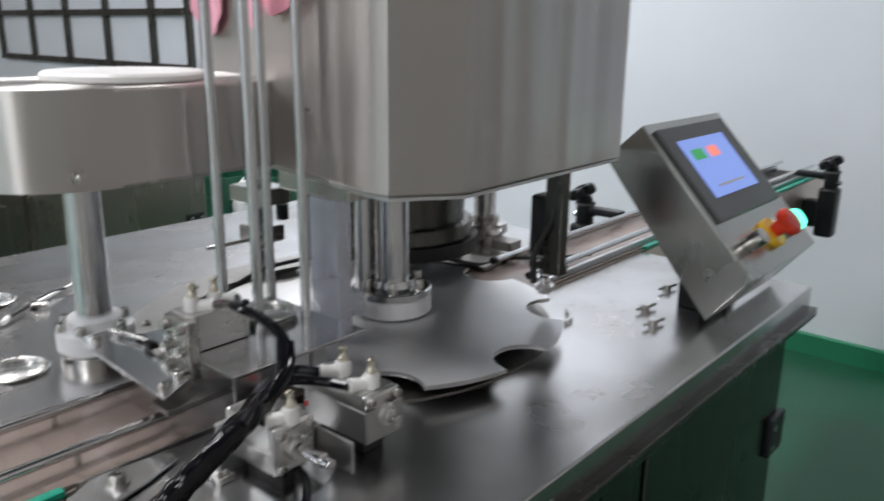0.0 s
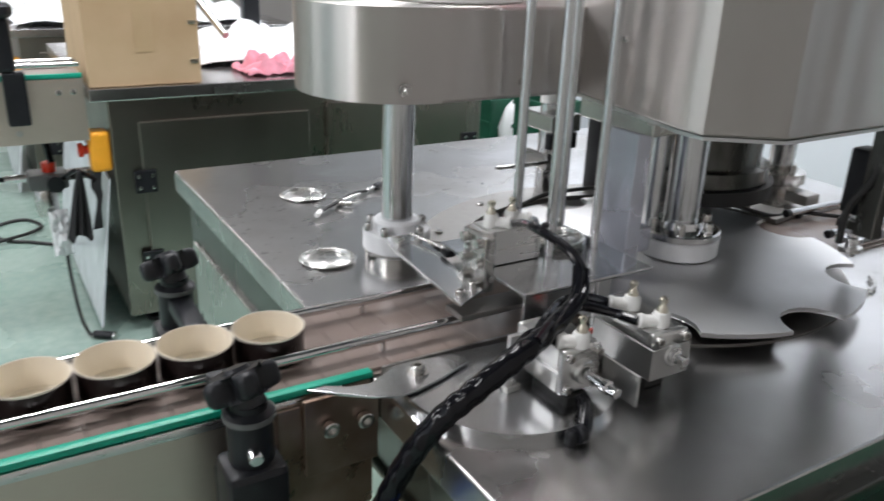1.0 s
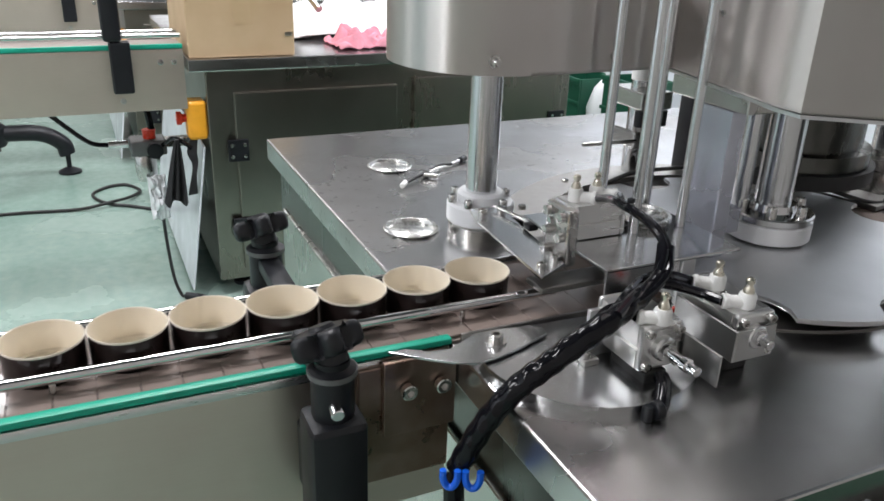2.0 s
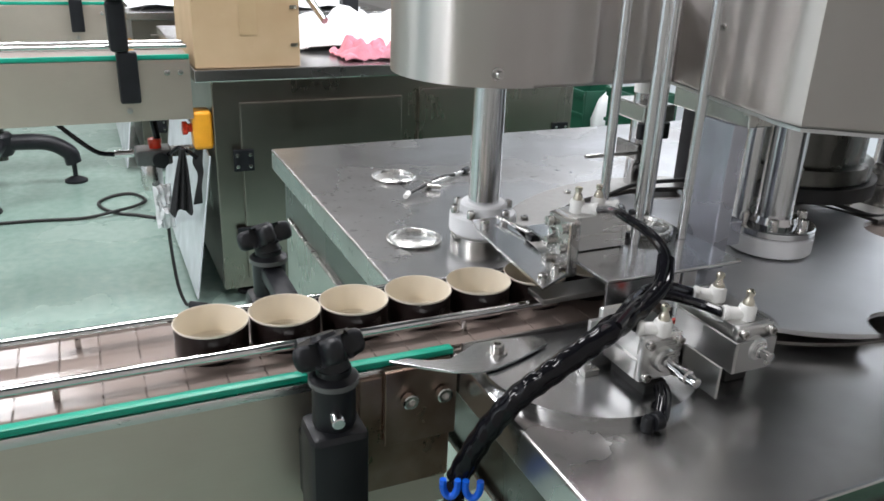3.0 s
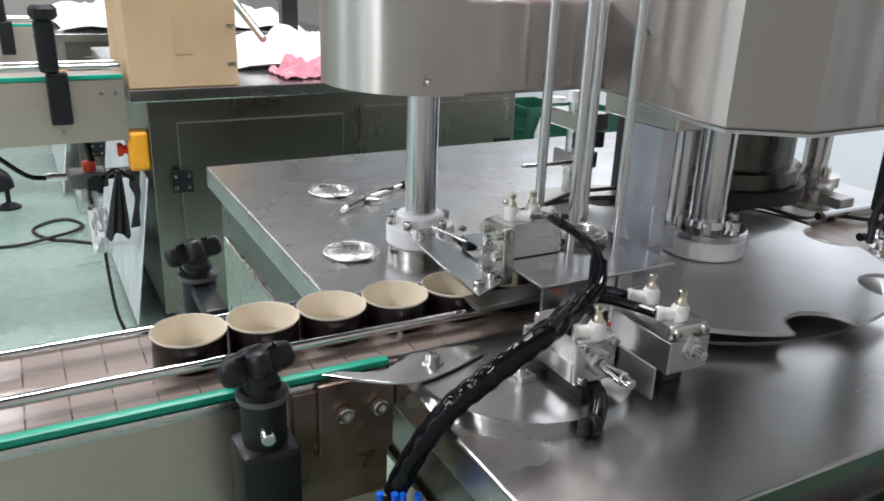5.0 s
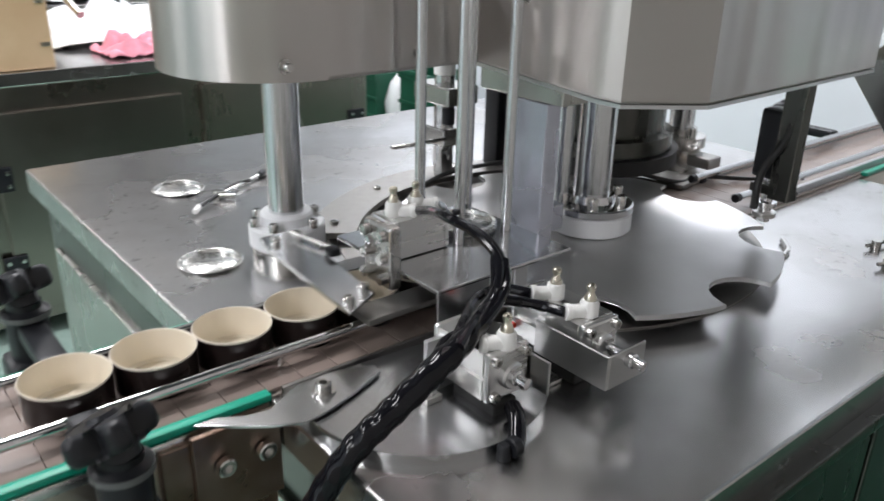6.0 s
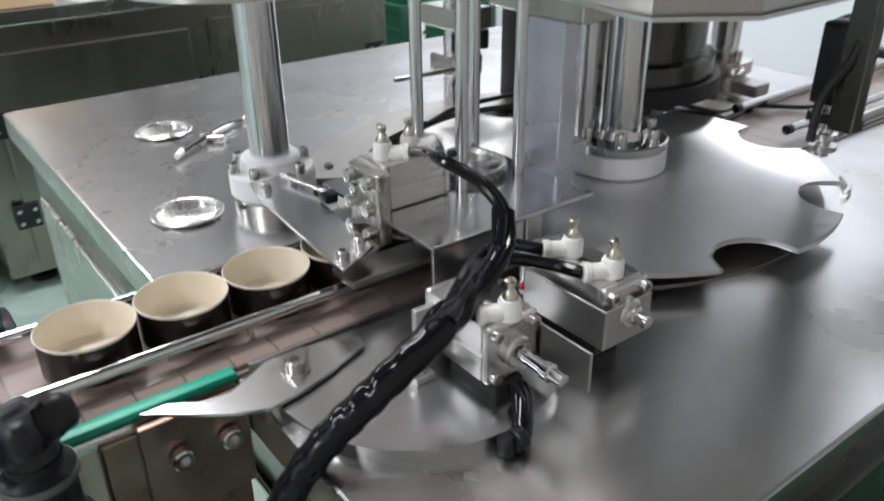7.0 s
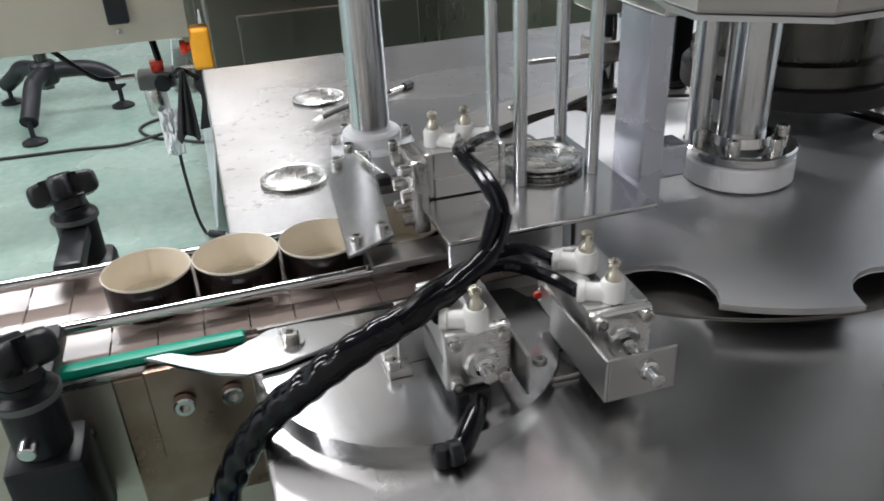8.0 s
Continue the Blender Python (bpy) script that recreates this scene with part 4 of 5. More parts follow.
part("enclosure", xz_prism(BX, BY0, BY1, 0.003), M_CAB, ctrl, "brushed steel enclosure")
bez = part("bezel", face_box(0.05, 0.66, BY0 + 0.02, BY1 - 0.02, 0.0, 0.006), M_GREY, ctrl, "dark grey screen bezel")
part("screen", face_box(0.15, 0.53, BY0 + 0.055, BY1 - 0.065, 0.0061, 0.007, 0), M_SCREEN, bez, "lit blue touch screen")
part("screen_key", face_box(0.22, 0.29, BY0 + 0.075, BY0 + 0.118, 0.0071, 0.0074, 0), M_SCR_G, bez)
part("screen_key", face_box(0.22, 0.29, BY0 + 0.135, BY0 + 0.172, 0.0071, 0.0074, 0), M_SCR_R, bez)
part("screen_key", face_box(0.46, 0.475, BY0 + 0.09, BY0 + 0.19, 0.0071, 0.0074, 0), M_WHITE, bez)
for u, y, r, h, mat, lab in ((0.83, 0.06, 0.013, 0.03, M_BOLT, "chrome selector switch"), (0.83, 0.15, 0.025, 0.012, M_YELLOW, "yellow collar"), (0.83, 0.225, 0.020, 0.014, M_BOLT, "chrome lamp ring")):
    p, n = face_spot(u, BY0 + y, 0.0)
    part("button", rod_between(p, p + n * h, r, None, 20), mat, ctrl, lab)
p, n = face_spot(0.83, BY0 + 0.15, 0.012)
turn = n.to_track_quat("Z", "Y").to_matrix().to_4x4()
part("emergency_button", lathe([(0, 0), (0.011, 0), (0.013, 0.016), (0.022, 0.019), (0.0235, 0.030), (0.019, 0.035), (0, 0.037)], p, 24, None, turn), M_RED, ctrl, "red mushroom stop button")
p, n = face_spot(0.83, BY0 + 0.225, 0.014)
part("lamp_button", lathe([(0, 0), (0.016, 0), (0.019, 0.010), (0.015, 0.017), (0, 0.02)], p, 20, None, turn), M_LAMP_G, ctrl, "lit green push button")
for sx, sz in ((-0.635, 1.085), (-0.505, 0.935)):
    part("side_screw", lathe([(0, 0), (0.006, 0), (0.005, 0.003), (0, 0.0035)], (sx, BY0, sz), 12, None, pose(0, 0, 0, 90, 0, 0)), M_BOLT, ctrl)
part("post", box(-0.575, -0.535, 1.36, 1.41, TZ, 0.92, 0.003), M_BLACK, ctrl)
part("post", box(-0.575, -0.535, 1.47, 1.51, TZ, 0.92, 0.003), M_BLACK, ctrl)

# ---- cans ----
CAN_R, CAN_H = 0.0388, 0.0355


def build_can():
    t = thing("tin_can", 0, 0, 0, "open low tin can, dark brown outside and cream inside", "can", "cans on the conveyor")
    part("shell", lathe([(0, 0.0), (0.0355, 0.0), (0.0365, 0.0015), (0.0378, 0.003), (0.0378, CAN_H - 0.003), (0.0372, CAN_H - 0.003)], (0, 0, 0), 48), M_CAN, t)
    part("lining", lathe([(0, 0.0018), (0.034, 0.0018), (0.0368, 0.004), (0.0371, CAN_H - 0.002)], (0, 0, 0), 48), M_CREAM, t, "cream lacquered lining")
    part("rim", lathe([(0.0371, CAN_H - 0.004), (0.0384, CAN_H - 0.002), (0.0388, CAN_H - 0.0008), (0.0382, CAN_H), (0.0374, CAN_H - 0.0008)], (0, 0, 0), 48, None, None, True), M_CREAM, t)
    return t


first_can = build_can()
cans = [first_can] + [copy_thing(first_can, pose(0, 0, 0)) for _ in range(6)]

# ---- tools on the table ----
tool = thing("pliers", -1.33, 0.66, TZ, "pair of steel pliers with black grips lying on the table", "tool")
part("grip", tube([(-1.277, 0.593, TZ + 0.007), (-1.30, 0.625, TZ + 0.009), (-1.322, 0.652, TZ + 0.008)], 0.0034, 10), M_CABLE, tool)
part("grip", tube([(-1.335, 0.665, TZ + 0.008), (-1.355, 0.70, TZ + 0.009), (-1.363, 0.725, TZ + 0.007)], 0.0032, 10), M_CABLE, tool)
part("grip_end", rod_between((-1.268, 0.590, TZ + 0.008), (-1.285, 0.603, TZ + 0.008), 0.0045), M_WHITE, tool)
part("joint", lathe([(0, 0), (0.010, 0), (0.011, 0.003), (0.009, 0.012), (0, 0.013)], (-1.328, 0.656, TZ + 0.001), 16), M_BOLT, tool)
part("jaw", rod_between((-1.33, 0.662, TZ + 0.006), (-1.385, 0.755, TZ + 0.006), 0.003), M_BOLT, tool)
part("jaw", rod_between((-1.322, 0.648, TZ + 0.006), (-1.305, 0.672, TZ + 0.006), 0.0042), M_BOLT, tool)
part("tip", rod_between((-1.383, 0.752, TZ + 0.006), (-1.395, 0.768, TZ + 0.006), 0.006), M_BLACK, tool)


# ---- the row of machines behind ----
def far_machine(dx, dy):
    x, y0, y1, top = -2.72 + dx, 0.488 + dy, 1.87 + dy, 0.835
    m = thing("filling_machine", x - 0.6, (y0 + y1) / 2, 0, "dark stainless cabinet machine with hinged doors", "machine", "machines behind")
    part("cabinet", box(x - 1.15, x, y0, y1, 0.06, top - 0.04, 0.004), M_CAB_FAR, m)
    part("tabletop", box(x - 1.18, x + 0.012, y0 - 0.05, y1 + 0.02, top - 0.039, top, 0.003), M_TABLE, m)
    door(m, y0 + 0.085, y0 + 0.655, x, 0.1, 0.725, y0 + 0.088, M_CAB_FAR)
    door(m, y0 + 0.72, y0 + 1.34, x, 0.1, 0.745, y0 + 1.32, M_CAB_FAR)
    part("side_film", box(x - 1.12, x - 0.01, y0 - 0.058, y0 - 0.052, 0.03, 0.55, 0.002, 2, None, pose(0, 0, 0, -8.5, 0, 0)), M_CLEAR, m, "whitish protective film on the side")
    for fx in (x - 1.05, x - 0.1):
        for fy in (y0 + 0.1, y1 - 0.1):
            part("foot", lathe([(0, 0.001), (0.04, 0.001), (0.04, 0.015), (0.015, 0.02), (0.015, 0.07), (0, 0.07)], (fx, fy, 0)), M_BLACK, m)
    s = part("stop_switch", box(x - 0.085, x - 0.004, y0 - 0.064, y0 - 0.0015, 0.572, 0.70, 0.012, 3), M_ORANGE, m, "orange stop switch box")
    part("stop_button", lathe([(0, 0), (0.014, 0), (0.014, 0.012), (0.022, 0.016), (0.022, 0.03), (0, 0.033)], (x - 0.045, y0 - 0.064, 0.64), 20, None, pose(0, 0, 0, 90, 0, 0)), M_RED, s, "red mushroom button")
    c = thing("conveyor", x - 0.08, y0 - 1.8, 0, "stainless slat conveyor with a green strip", "conveyor")
    part("side_plate", box(x - 0.004, x, y0 - 3.6, y0 - 0.06, 0.68, 0.868, 0.001), M_CONV, c)
    part("side_plate", box(x - 0.166, x - 0.162, y0 - 3.6, y0 - 0.06, 0.68, 0.868, 0.001), M_CONV, c)
    part("slat_bed", box(x - 0.16, x - 0.006, y0 - 3.6, y0 - 0.06, 0.86, 0.877, 0.002), M_BED, c)
    part("green_strip", box(x - 0.014, x + 0.001, y0 - 3.6, y0 - 0.06, 0.87, 0.884, 0.002), M_GREEN, c, "green plastic wear strip")
    part("guide_rail", rod_between((x - 0.04, y0 - 3.6, 0.905), (x - 0.04, y0 - 0.06, 0.905), 0.008), M_CHROME, c)
    part("guide_rail", rod_between((x - 0.13, y0 - 3.6, 0.905), (x - 0.13, y0 - 0.06, 0.905), 0.008), M_CHROME, c)
    for px, pz in ((y0 - 0.13, 0.83), (y0 - 0.09, 0.83)):
        part("plate_screw", hex_bolt(x, px, pz, 0.009, 0.006, None, X_DOWN), M_BOLT, c)
    part("leg", box(x - 0.1, x - 0.06, y0 - 2.6, y0 - 2.56, 0.001, 0.68, 0.003), M_CAB2, c)
    part("bolt", hex_bolt(x, y0 - 0.25, 0.715, 0.009, 0.006, None, X_DOWN), M_BOLT, c)
    k = thing("rail_clamp", x + 0.03, y0 - 0.245, 0.75, "black plastic rail clamp on the conveyor", "clamp", "rail clamps")
    part("body", box(x + 0.001, x + 0.045, y0 - 0.275, y0 - 0.215, 0.745, 0.90, 0.006), M_BLACK, k)
    part("neck", box(x + 0.005, x + 0.05, y0 - 0.29, y0 - 0.235, 0.9, 1.05, 0.012), M_BLACK, k)
    part("knob", lathe([(0, 1.05), (0.03, 1.05), (0.04, 1.06), (0.04, 1.08), (0.03, 1.09), (0, 1.09)], (x + 0.028, y0 - 0.26, 0), 10), M_BLACK, k)
    return m


far_machine(0, 0)
far_machine(-1.75, -0.12)

# tripod stand of the farther conveyor
tri = thing("tripod_stand", -4.42, -0.3, 0, "black tripod conveyor stand with levelling feet", "stand")
part("post", lathe([(0, 0.14), (0.03, 0.14), (0.03, 0.69), (0, 0.69)], (-4.42, -0.3, 0)), M_CAB2, tri)
part("hub", lathe([(0, 0.165), (0.055, 0.165), (0.065, 0.18), (0.065, 0.26), (0.05, 0.275), (0, 0.275)], (-4.42, -0.3, 0), 20), M_BLACK, tri)
for fx, fy in ((-4.02, -0.35), (-4.42, 0.02), (-4.75, -0.55)):
    d = (Vector((fx, fy, 0)) - Vector((-4.42, -0.3, 0))).normalized()
    leg = part("leg", tube([(-4.42, -0.3, 0.225), (-4.42 + d.x * 0.2, -0.3 + d.y * 0.2, 0.215), (-4.42 + d.x * 0.3, -0.3 + d.y * 0.3, 0.16), (fx, fy, 0.10)], 0.04, 12), M_BLACK, tri)
    part("foot", lathe([(0, 0.001), (0.055, 0.001), (0.055, 0.012), (0.02, 0.03), (0.012, 0.032), (0.012, 0.11), (0, 0.11)], (fx, fy, 0)), M_BLACK, tri)

# carton, cloth and plastic sheet on the nearer of these machines
cart = thing("cardboard_box", -2.95, 0.62, 0.836, "closed brown cardboard carton on the machine top", "box")
part("carton", box(-3.2, -2.725, 0.445, 0.785, 0.8365, 1.19, 0.004), M_CARD, cart)
part("tape", box(-2.7248, -2.7235, 0.59, 0.645, 0.94, 1.19), M_TAPE, cart, "strip of brown parcel tape")
for cy, cz in ((0.765, 0.90), (0.765, 1.02)):
    part("staple", box(-2.7248, -2.7225, cy - 0.012, cy + 0.012, cz, cz + 0.012, 0.001), M_BRASS, cart)


def crumple(x0, x1, y0, y1, z, amp, seed, n=26, thick=0.004):
    b = bmesh.new()
    rows = []
    for i in range(n + 1):
        row = []
        for j in range(n + 1):
            u, v = i / n, j / n
            e = min(u, 1 - u, v, 1 - v) * 6
            q = Vector((u * 4 + seed, v * 4, seed * 0.7))
            wob = 0.06 * noise.noise(Vector((u * 3, v * 3, seed + 9)))
            h = amp * max(0.0, abs(noise.noise(q)) * 1.3 + 0.35 * abs(noise.noise(q * 2.7))) * min(1, e + 0.25)
            row.append(b.verts.new((x0 + (x1 - x0) * (u + wob), y0 + (y1 - y0) * (v + wob * 0.7), z + thick + h)))
        rows.append(row)
    for i in range(n):
        for j in range(n):
            b.faces.new((rows[i][j], rows[i + 1][j], rows[i + 1][j + 1], rows[i][j + 1]))
    ext = bmesh.ops.extrude_face_region(b, geom=b.faces[:])
    bmesh.ops.translate(b, vec=(0, 0, -thick), verts=[g for g in ext["geom"] if isinstance(g, bmesh.types.BMVert)])
    return b


tagged(part("pink_cloth", crumple(-2.99, -2.78, 0.96, 1.20, 0.837, 0.062, 3, 40), M_PINK, None, "", None, 60), "crumpled pink cloth on the machine top", "cloth")
tagged(part("plastic_sheet", crumple(-3.75, -3.05, 0.82, 1.75, 0.837, 0.14, 11), M_BAG, None, "", None, 60), "crumpled white plastic sheet on the machine top", "plastic sheet")
tagged(part("plastic_sheet", crumple(-5.5, -4.55, 0.35, 1.6, 0.837, 0.16, 17), M_BAG, None, "", None, 60), "crumpled white plastic sheet on the far machine", "plastic sheet")
bar = thing("steel_bar", -3.1, 0.93, 0.84, "steel bar leaning on the plastic sheet", "bar")
part("bar", rod_between((-3.0, 0.95, 0.95), (-3.35, 0.86, 1.16), 0.014), M_CAB, bar)
stand = thing("machine_column", -3.55, 1.22, 0.835, "black column on the machine top", "column")
part("column", box(-3.58, -3.52, 1.18, 1.25, 0.8355, 1.5, 0.004), M_BLACK, stand)

# air service unit hanging beside the machine, cloth and cables
unit = thing("air_regulator", -2.86, 0.30, 0.42, "air regulator unit with gauge and tangled hoses", "regulator")
part("bowl", lathe([(0, 0.42), (0.03, 0.42), (0.035, 0.44), (0.035, 0.50), (0.03, 0.51), (0, 0.51)], (-2.84, 0.29, 0)), M_BOLT, unit)
part("head", box(-2.90, -2.80, 0.245, 0.36, 0.51, 0.56, 0.008), M_GREY, unit)
part("dial", lathe([(0, 0), (0.026, 0), (0.026, 0.014), (0, 0.016)], (-2.80, 0.32, 0.53), 20, None, X_DOWN), M_BLACK, unit)
part("knob", lathe([(0, 0.56), (0.02, 0.56), (0.022, 0.59), (0, 0.592)], (-2.85, 0.31, 0)), M_RED, unit)
part("valve", rod_between((-2.83, 0.24, 0.55), (-2.83, 0.18, 0.55), 0.013), M_CHROME, unit)
part("bracket", box(-2.9, -2.86, 0.36, 0.449, 0.52, 0.55, 0.002), M_BOLT, unit)
part("hose", tube([(-2.83, 0.18, 0.55), (-2.82, 0.12, 0.57), (-2.84, 0.02, 0.66), (-2.85, -0.02, 0.70)], 0.008, 8), M_RUBBER, unit)
part("hose", tube([(-2.85, 0.32, 0.58), (-2.86, 0.31, 0.66), (-2.87, 0.29, 0.75)], 0.011, 8), M_RUBBER, unit)
part("hose", tube([(-2.80, 0.345, 0.545), (-2.765, 0.375, 0.575), (-2.745, 0.405, 0.565), (-2.735, 0.43, 0.545)], 0.007, 8), M_RUBBER, unit)
def twisted_strap(points):
    """A flat strap that turns on itself as it hangs."""
    pts = spline(points, 8)
    b = bmesh.new()
    rows = []
    for i, p in enumerate(pts):
        a = 0.35 * math.sin(i * 0.16)
        w = 0.012 + 0.004 * math.sin(i * 0.23)
        e = Vector((math.sin(a), math.cos(a), 0))
        f = Vector((math.cos(a), -math.sin(a), 0)) * 0.003
        rows.append([b.verts.new(p + e * w + f), b.verts.new(p - e * w + f), b.verts.new(p - e * w - f), b.verts.new(p + e * w - f)])
    for a, c in zip(rows, rows[1:]):
        for k in range(4):
            b.faces.new((a[k], a[(k + 1) % 4], c[(k + 1) % 4], c[k]))
    b.faces.new(rows[0][::-1])
    b.faces.new(rows[-1])
    return b


def hanging_cloth():
    """A limp cloth hung from one point: it widens downwards in soft folds."""
    b = bmesh.new()
    rows = []
    for i in range(15):
        u = i / 14
        row = []
        for k in range(17):
            v = k / 16 - 0.5
            w = 0.012 + 0.062 * u ** 0.8
            row.append(b.verts.new((-2.728 + 0.010 * math.sin(v * 17 + u) * (0.3 + u), 0.386 - 0.020 * u + v * w, 0.578 - 0.215 * u + (0.012 * math.cos(v * 9) * u))))
        rows.append(row)
    for a, c in zip(rows, rows[1:]):
        for k in range(16):
            b.faces.new((a[k], a[k + 1], c[k + 1], c[k]))
    ext = bmesh.ops.extrude_face_region(b, geom=b.faces[:])
    bmesh.ops.translate(b, vec=(-0.012, 0, 0), verts=[g for g in ext["geom"] if isinstance(g, bmesh.types.BMVert)])
    return b


tagged(part("hanging_cloth", hanging_cloth(), M_CLOTH, None, "", None, 60), "black cloth hanging on the machine side", "cloth")
tagged(part("hanging_strap", twisted_strap([(-2.742, 0.440, 0.575), (-2.735, 0.430, 0.53), (-2.738, 0.437, 0.49), (-2.733, 0.428, 0.44), (-2.736, 0.421, 0.385)]), M_CLOTH), "black strap hanging on the machine side", "strap")
wrap = crumple(-0.075, 0.075, -0.03, 0.03, 0.0, 0.04, 23, 14, 0.002)
bmesh.ops.transform(wrap, matrix=pose(-2.79, 0.315, 0.37, 0, 82, 8), verts=wrap.verts)
tagged(part("film_wrap", wrap, M_BAG, None, "", None, 60), "crumpled white film tied under the regulator", "plastic film")
plug = thing("cable_plug", -2.72, 0.385, 0, "black cable plug lying on the floor by the machine", "plug")
part("plug_body", rod_between((-2.74, 0.365, 0.014), (-2.70, 0.42, 0.014), 0.0135, None, 14, 0.003), M_BLACK, plug)
part("plug_ring", rod_between((-2.70, 0.42, 0.014), (-2.694, 0.428, 0.014), 0.0125, None, 14), M_BOLT, plug)
tagged(part("floor_cable", tube([(-3.66, 0.45, 0.008), (-3.70, 0.36, 0.008), (-3.78, 0.26, 0.008), (-3.825, 0.19, 0.008), (-3.92, 0.125, 0.008), (-4.02, 0.115, 0.008), (-4.10, 0.19, 0.008), (-4.10, 0.27, 0.008), (-3.98, 0.32, 0.009), (-3.88, 0.26, 0.016), (-3.825, 0.19, 0.022), (-3.80, 0.05, 0.010), (-3.83, -0.15, 0.008), (-3.84, -0.3, 0.008), (-3.9, -1.4, 0.008)], 0.0075, 8), M_CABLE), "black cable looped on the green floor", "cable")
tagged(part("floor_cable", tube([(-2.83, 0.31, 0.44), (-2.80, 0.322, 0.34), (-2.79, 0.325, 0.22), (-2.775, 0.335, 0.08), (-2.755, 0.352, 0.016), (-2.74, 0.365, 0.012)], 0.006, 8), M_CABLE), "black cable running down to the floor", "cable")

# pink cloths hung on the drive housing
def hung_sheet(p, q, z0, z1, seed):
    """A cloth hanging flat against a wall between two points, its hem uneven."""
    p, q = Vector((*p, 0)), Vector((*q, 0))
    out = (q - p).cross(Vector((0, 0, 1))).normalized()
    b = bmesh.new()
    cols = []
    for i in range(17):
        u = i / 16
        hem = 0.008 * math.sin(u * 5 + seed) + (0.02 * (abs(u - 0.5) * 2) ** 4)
        fold = 0.003 * math.sin(u * 14 + seed)
        cols.append([b.verts.new(p + (q - p) * u + out * (0.009 + fold * (1 - k / 6)) + Vector((0, 0, z0 + hem + (z1 - z0 - hem) * k / 6))) for k in range(7)])
    for a, c in zip(cols, cols[1:]):
        for k in range(6):
            b.faces.new((a[k], c[k], c[k + 1], a[k + 1]))
    ext = bmesh.ops.extrude_face_region(b, geom=b.faces[:])
    bmesh.ops.translate(b, vec=out * -0.003, verts=[g for g in ext["geom"] if isinstance(g, bmesh.types.BMVert)])
    return b


for p, q, z0, mat, lab in (((-1.188, 0.9), (-1.115, 0.9), 1.277, M_PALEPINK, "pale pink cloth hung on the drive housing"), ((-1.065, 0.9), (-0.985, 0.9), 1.284, M_PALEPINK, "pale pink cloth hung on the drive housing"), ((-0.925, 0.830), (-0.805, 0.807), 1.300, M_PINK, "dark pink cloth hung on the drive housing")):
    tagged(part("pink_sheet", hung_sheet(p, q, z0, 1.5, z0 * 90), mat, None, "", None, 60), lab, "cloth", "cloths on the housing")


# green bins and a white sack by the far wall
def green_bin(x0, x1, y0, y1, h):
    t = thing("green_bin", (x0 + x1) / 2, (y0 + y1) / 2, 0.004, "dark green plastic bin by the white wall", "bin", "bins by the wall")
    for name, bm in (("front", box(x0, x1, y0, y0 + 0.012, 0.03, h, 0.004)), ("back", box(x0, x1, y1 - 0.012, y1, 0.03, h, 0.004)), ("end", box(x0, x0 + 0.012, y0 + 0.0125, y1 - 0.0125, 0.03, h, 0.004)), ("end", box(x1 - 0.012, x1, y0 + 0.0125, y1 - 0.0125, 0.03, h, 0.004)), ("bottom", box(x0, x1, y0, y1, 0.005, 0.0295, 0.004))):
        part(name, bm, M_BIN, t)
    for k in range(3):
        z = 0.09 + (h - 0.14) * k / 2
        part("rib", box(x0 - 0.008, x1 + 0.008, y0 - 0.010, y0 - 0.0005, z, z + 0.022, 0.003), M_BIN, t)
    part("rim", box(x0 - 0.014, x1 + 0.014, y0 - 0.016, y0 - 0.0008, h - 0.028, h + 0.004, 0.004), M_BIN, t)
    return t


green_bin(-4.64, -4.27, 2.98, 3.28, 0.365)
green_bin(-4.02, -3.72, 2.98, 3.26, 0.44)
sack = lathe([(0, 0.005), (0.10, 0.006), (0.125, 0.05), (0.12, 0.2), (0.10, 0.33), (0.05, 0.39), (0.03, 0.41), (0.045, 0.45), (0, 0.455)], (-4.145, 3.12, 0), 22)
for v in sack.verts:
    v.co += Vector((noise.noise(v.co * 13), noise.noise(v.co * 13 + Vector((5, 1, 0))), 0)) * 0.02
tagged(part("white_sack", sack, M_BAG, None, "", None, 60), "tied white plastic sack by the wall", "sack")
part_win = thing("window_1", -7.0, 3.49, 1.0, "grey framed window in the white wall", "window", "", "structure")
for wx in (-8.6, -7.9, -7.2, -6.5, -5.8, -5.3):
    part("mullion", box(wx - 0.03, wx + 0.03, 3.46, 3.498, 0.95, 2.4, 0.004), M_CAB2, part_win)
for wz in (0.95, 1.35, 2.37):
    part("rail", box(-8.63, -5.27, 3.465, 3.497, wz, wz + 0.05, 0.004), M_CAB2, part_win)


# ---- slats of the running chain ----
chain = part("chain", box(-0.86, -0.844, -3.3, 2.0, 0.8526, 0.8531), M_BED, conv, "brown plastic slat chain", origin=(CX, 0, CHAIN))
PITCH = 0.0381


def slat_mesh():
    b = box(-0.0775, 0.0775, -0.01865, 0.01865, -0.0036, 0.0, 0.0005, 1)
    for sx in (-0.045, 0.0, 0.045):
        b = box(sx - 0.008, sx + 0.008, 0.0184, 0.0194, -0.0036, -0.0002, 0, 1, b)
    me = bpy.data.meshes.new("slat")
    b.to_mesh(me)
    b.free()
    me.materials.append(M_SLAT)
    return me


slat = slat_mesh()
for i in range(139):
    s = new("slat", slat)
    s.parent = chain
    s.location = (0, -3.28 + i * PITCH, 0)


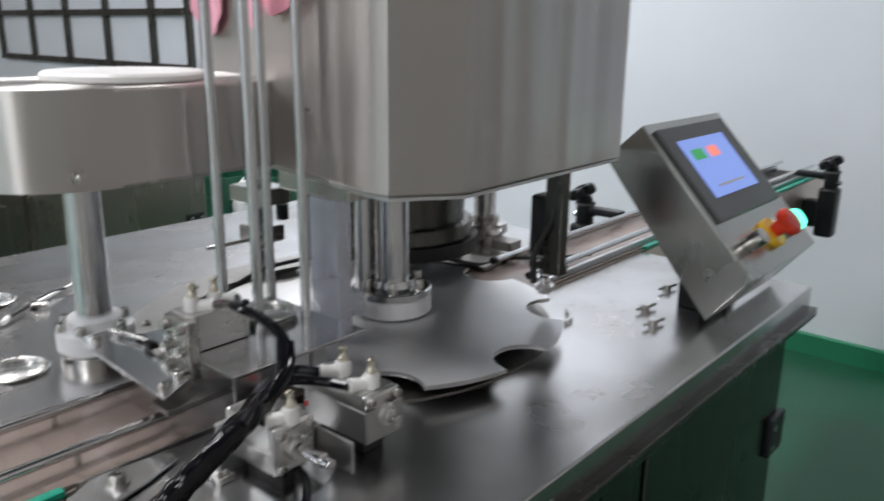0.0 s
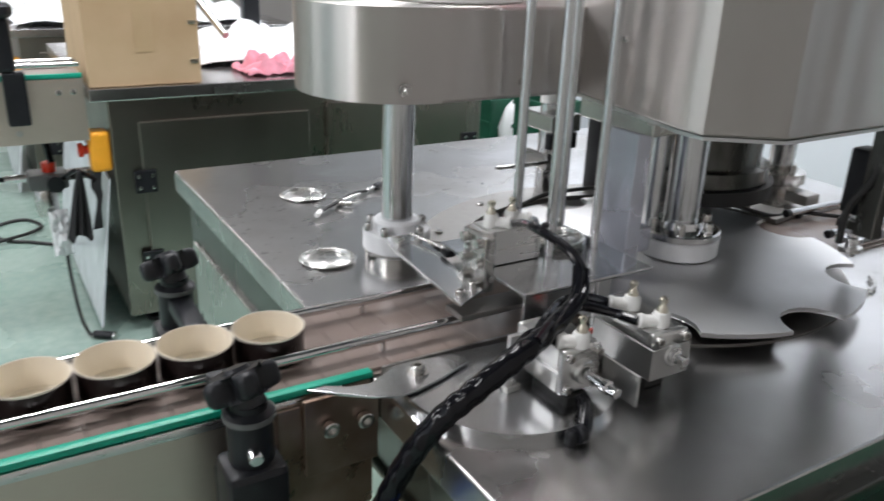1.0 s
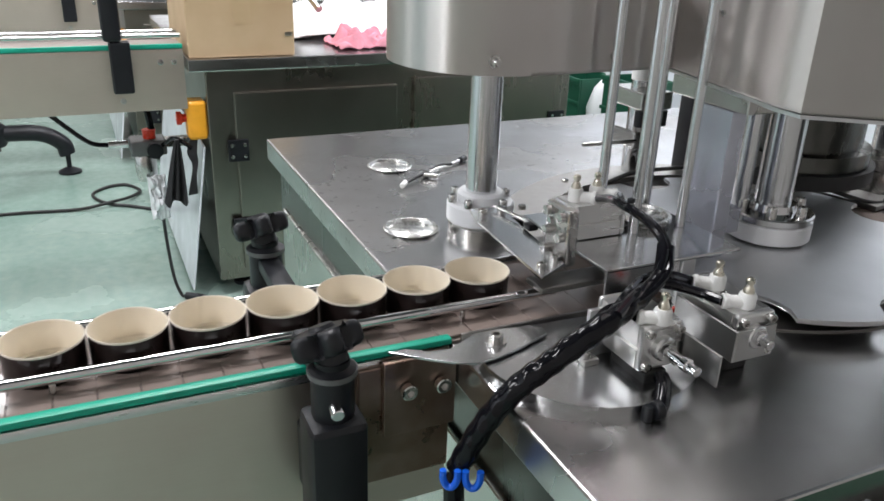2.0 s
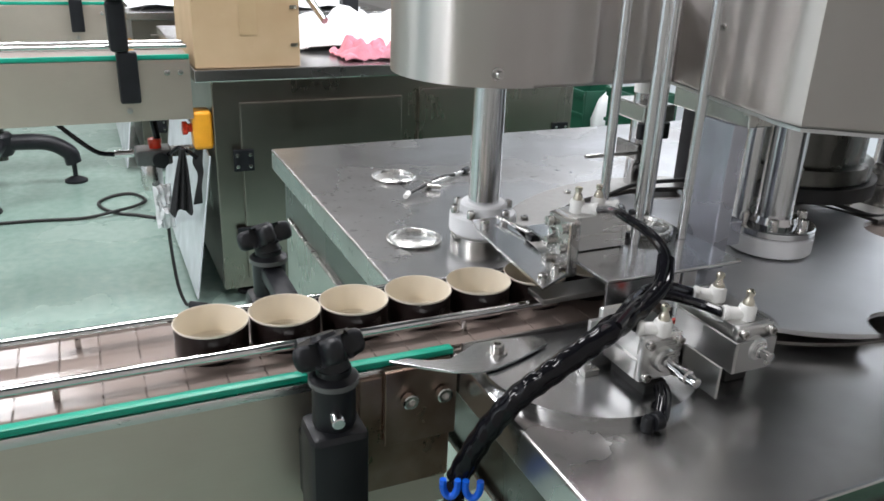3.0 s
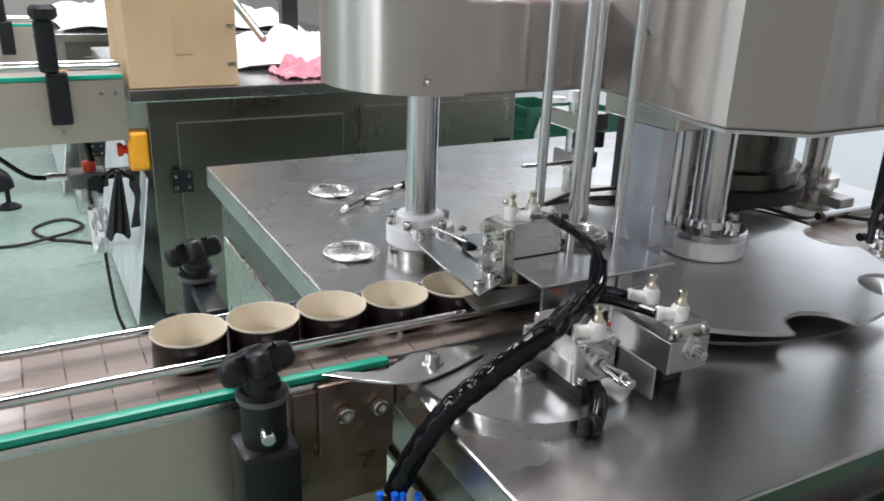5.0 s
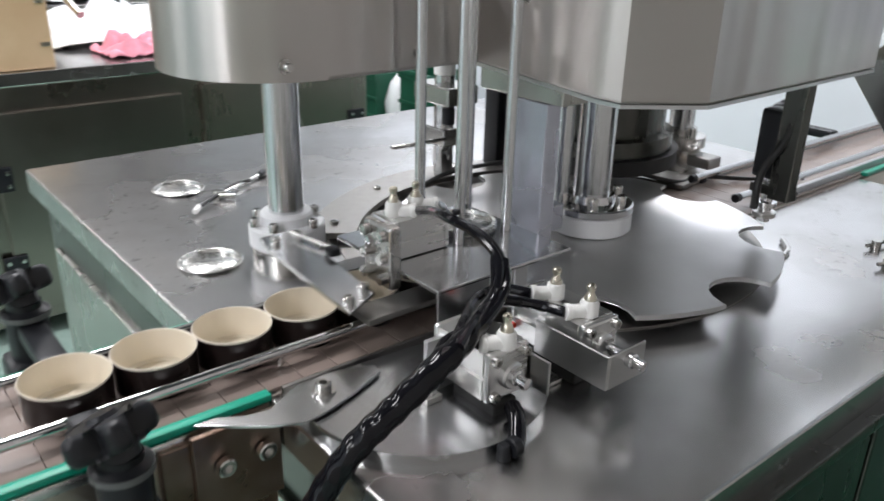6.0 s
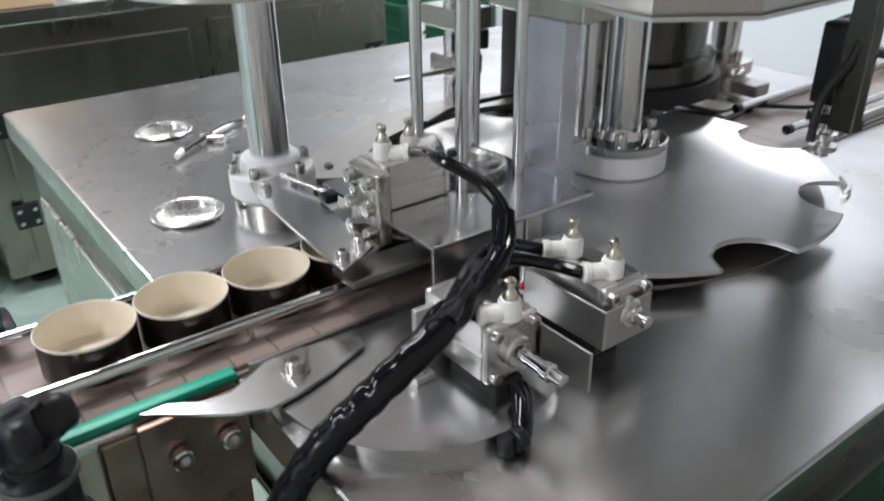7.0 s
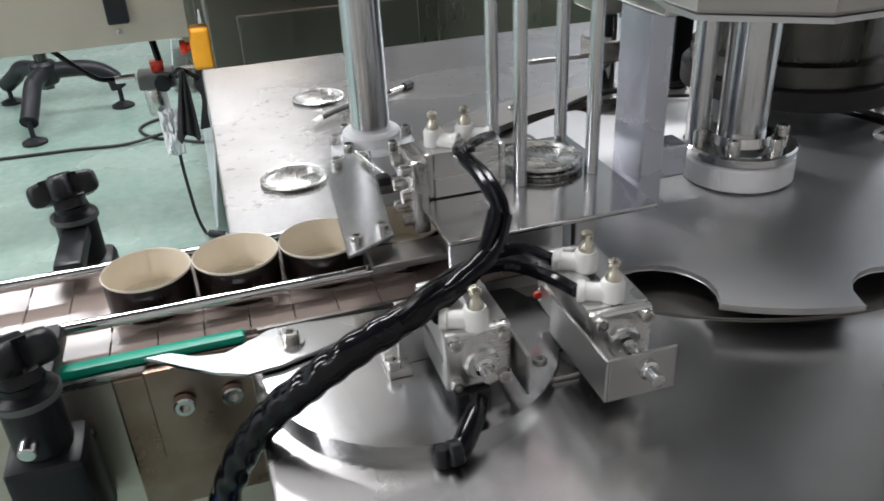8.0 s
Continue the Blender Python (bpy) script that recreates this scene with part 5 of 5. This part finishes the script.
# ---- motion ----
def motions():
    # the line of cans: the last one's place along the belt
    train = [(0, -0.256), (1.0, -0.101), (2.0, 0.054), (2.95, 0.201), (3.1, 0.216), (4.0, 0.219), (4.75, 0.221), (5.0, 0.262), (5.2, 0.29), (5.35, 0.295), (6.0, 0.299), (6.5, 0.305), (6.7, 0.322), (6.95, 0.36), (7.1, 0.369), (7.5, 0.372), (8.0, 0.376)]
    gap = 0.0778
    for k, c in enumerate(cans):
        rows = []
        for t, s in train:
            y = s + gap * k
            x = CX
            if y > 0.71:
                y = 0.71
            rows.append((t, pose(x, y, CHAIN)))
        walk(c, rows)
    # starwheel steps one pocket at a time
    steps = [(0, 0), (0.95, 0), (1.2, -22.5), (1.45, -45), (2.9, -45), (3.15, -67.5), (3.3, -90), (4.85, -90), (5.1, -112.5), (5.35, -135), (6.8, -135), (7.05, -157.5), (7.3, -180), (8, -180)]
    here = STAR_C - ORIG[machine.name]
    walk(star, [(t, pose(here.x, here.y, here.z, 0, 0, a)) for t, a in steps])
    # the two gate rods work against each other
    d = Vector((1, 0, 0))
    out, back = 0.028, 0.0
    def stroke(ob, rows):
        walk(ob, [(t, pose(*(d * s))) for t, s in rows])
    stroke(rod_a, [(0, out), (3.7, out), (3.8, back), (4.8, back), (4.9, out), (5.6, out), (5.7, back), (6.6, back), (6.75, out), (7.5, out), (7.62, back), (8, back)])
    stroke(rod_b, [(0, back), (3.7, back), (3.8, out), (4.8, out), (4.9, back), (5.6, back), (5.7, out), (6.65, out), (6.8, back), (7.5, back), (7.62, out), (8, out)])
    # the arm plate slides with the gate
    ao = ORIG[arm.name] - ORIG[machine.name]
    slide = [(0, 0), (4.1, 0), (4.3, -0.03), (4.75, -0.03), (4.95, 0), (5.85, 0), (6.1, -0.033), (6.5, -0.033), (6.75, -0.006), (7.0, -0.006), (7.6, -0.008), (8, -0.016)]
    walk(arm, [(t, pose(ao.x, ao.y + v, ao.z)) for t, v in slide])
    # the chain runs on evenly
    o = ORIG[chain.name] - ORIG[conv.name]
    walk(chain, [(t, pose(o.x, o.y + 0.155 * t, o.z)) for t in (0, 2, 4, 6, 8)])


motions()
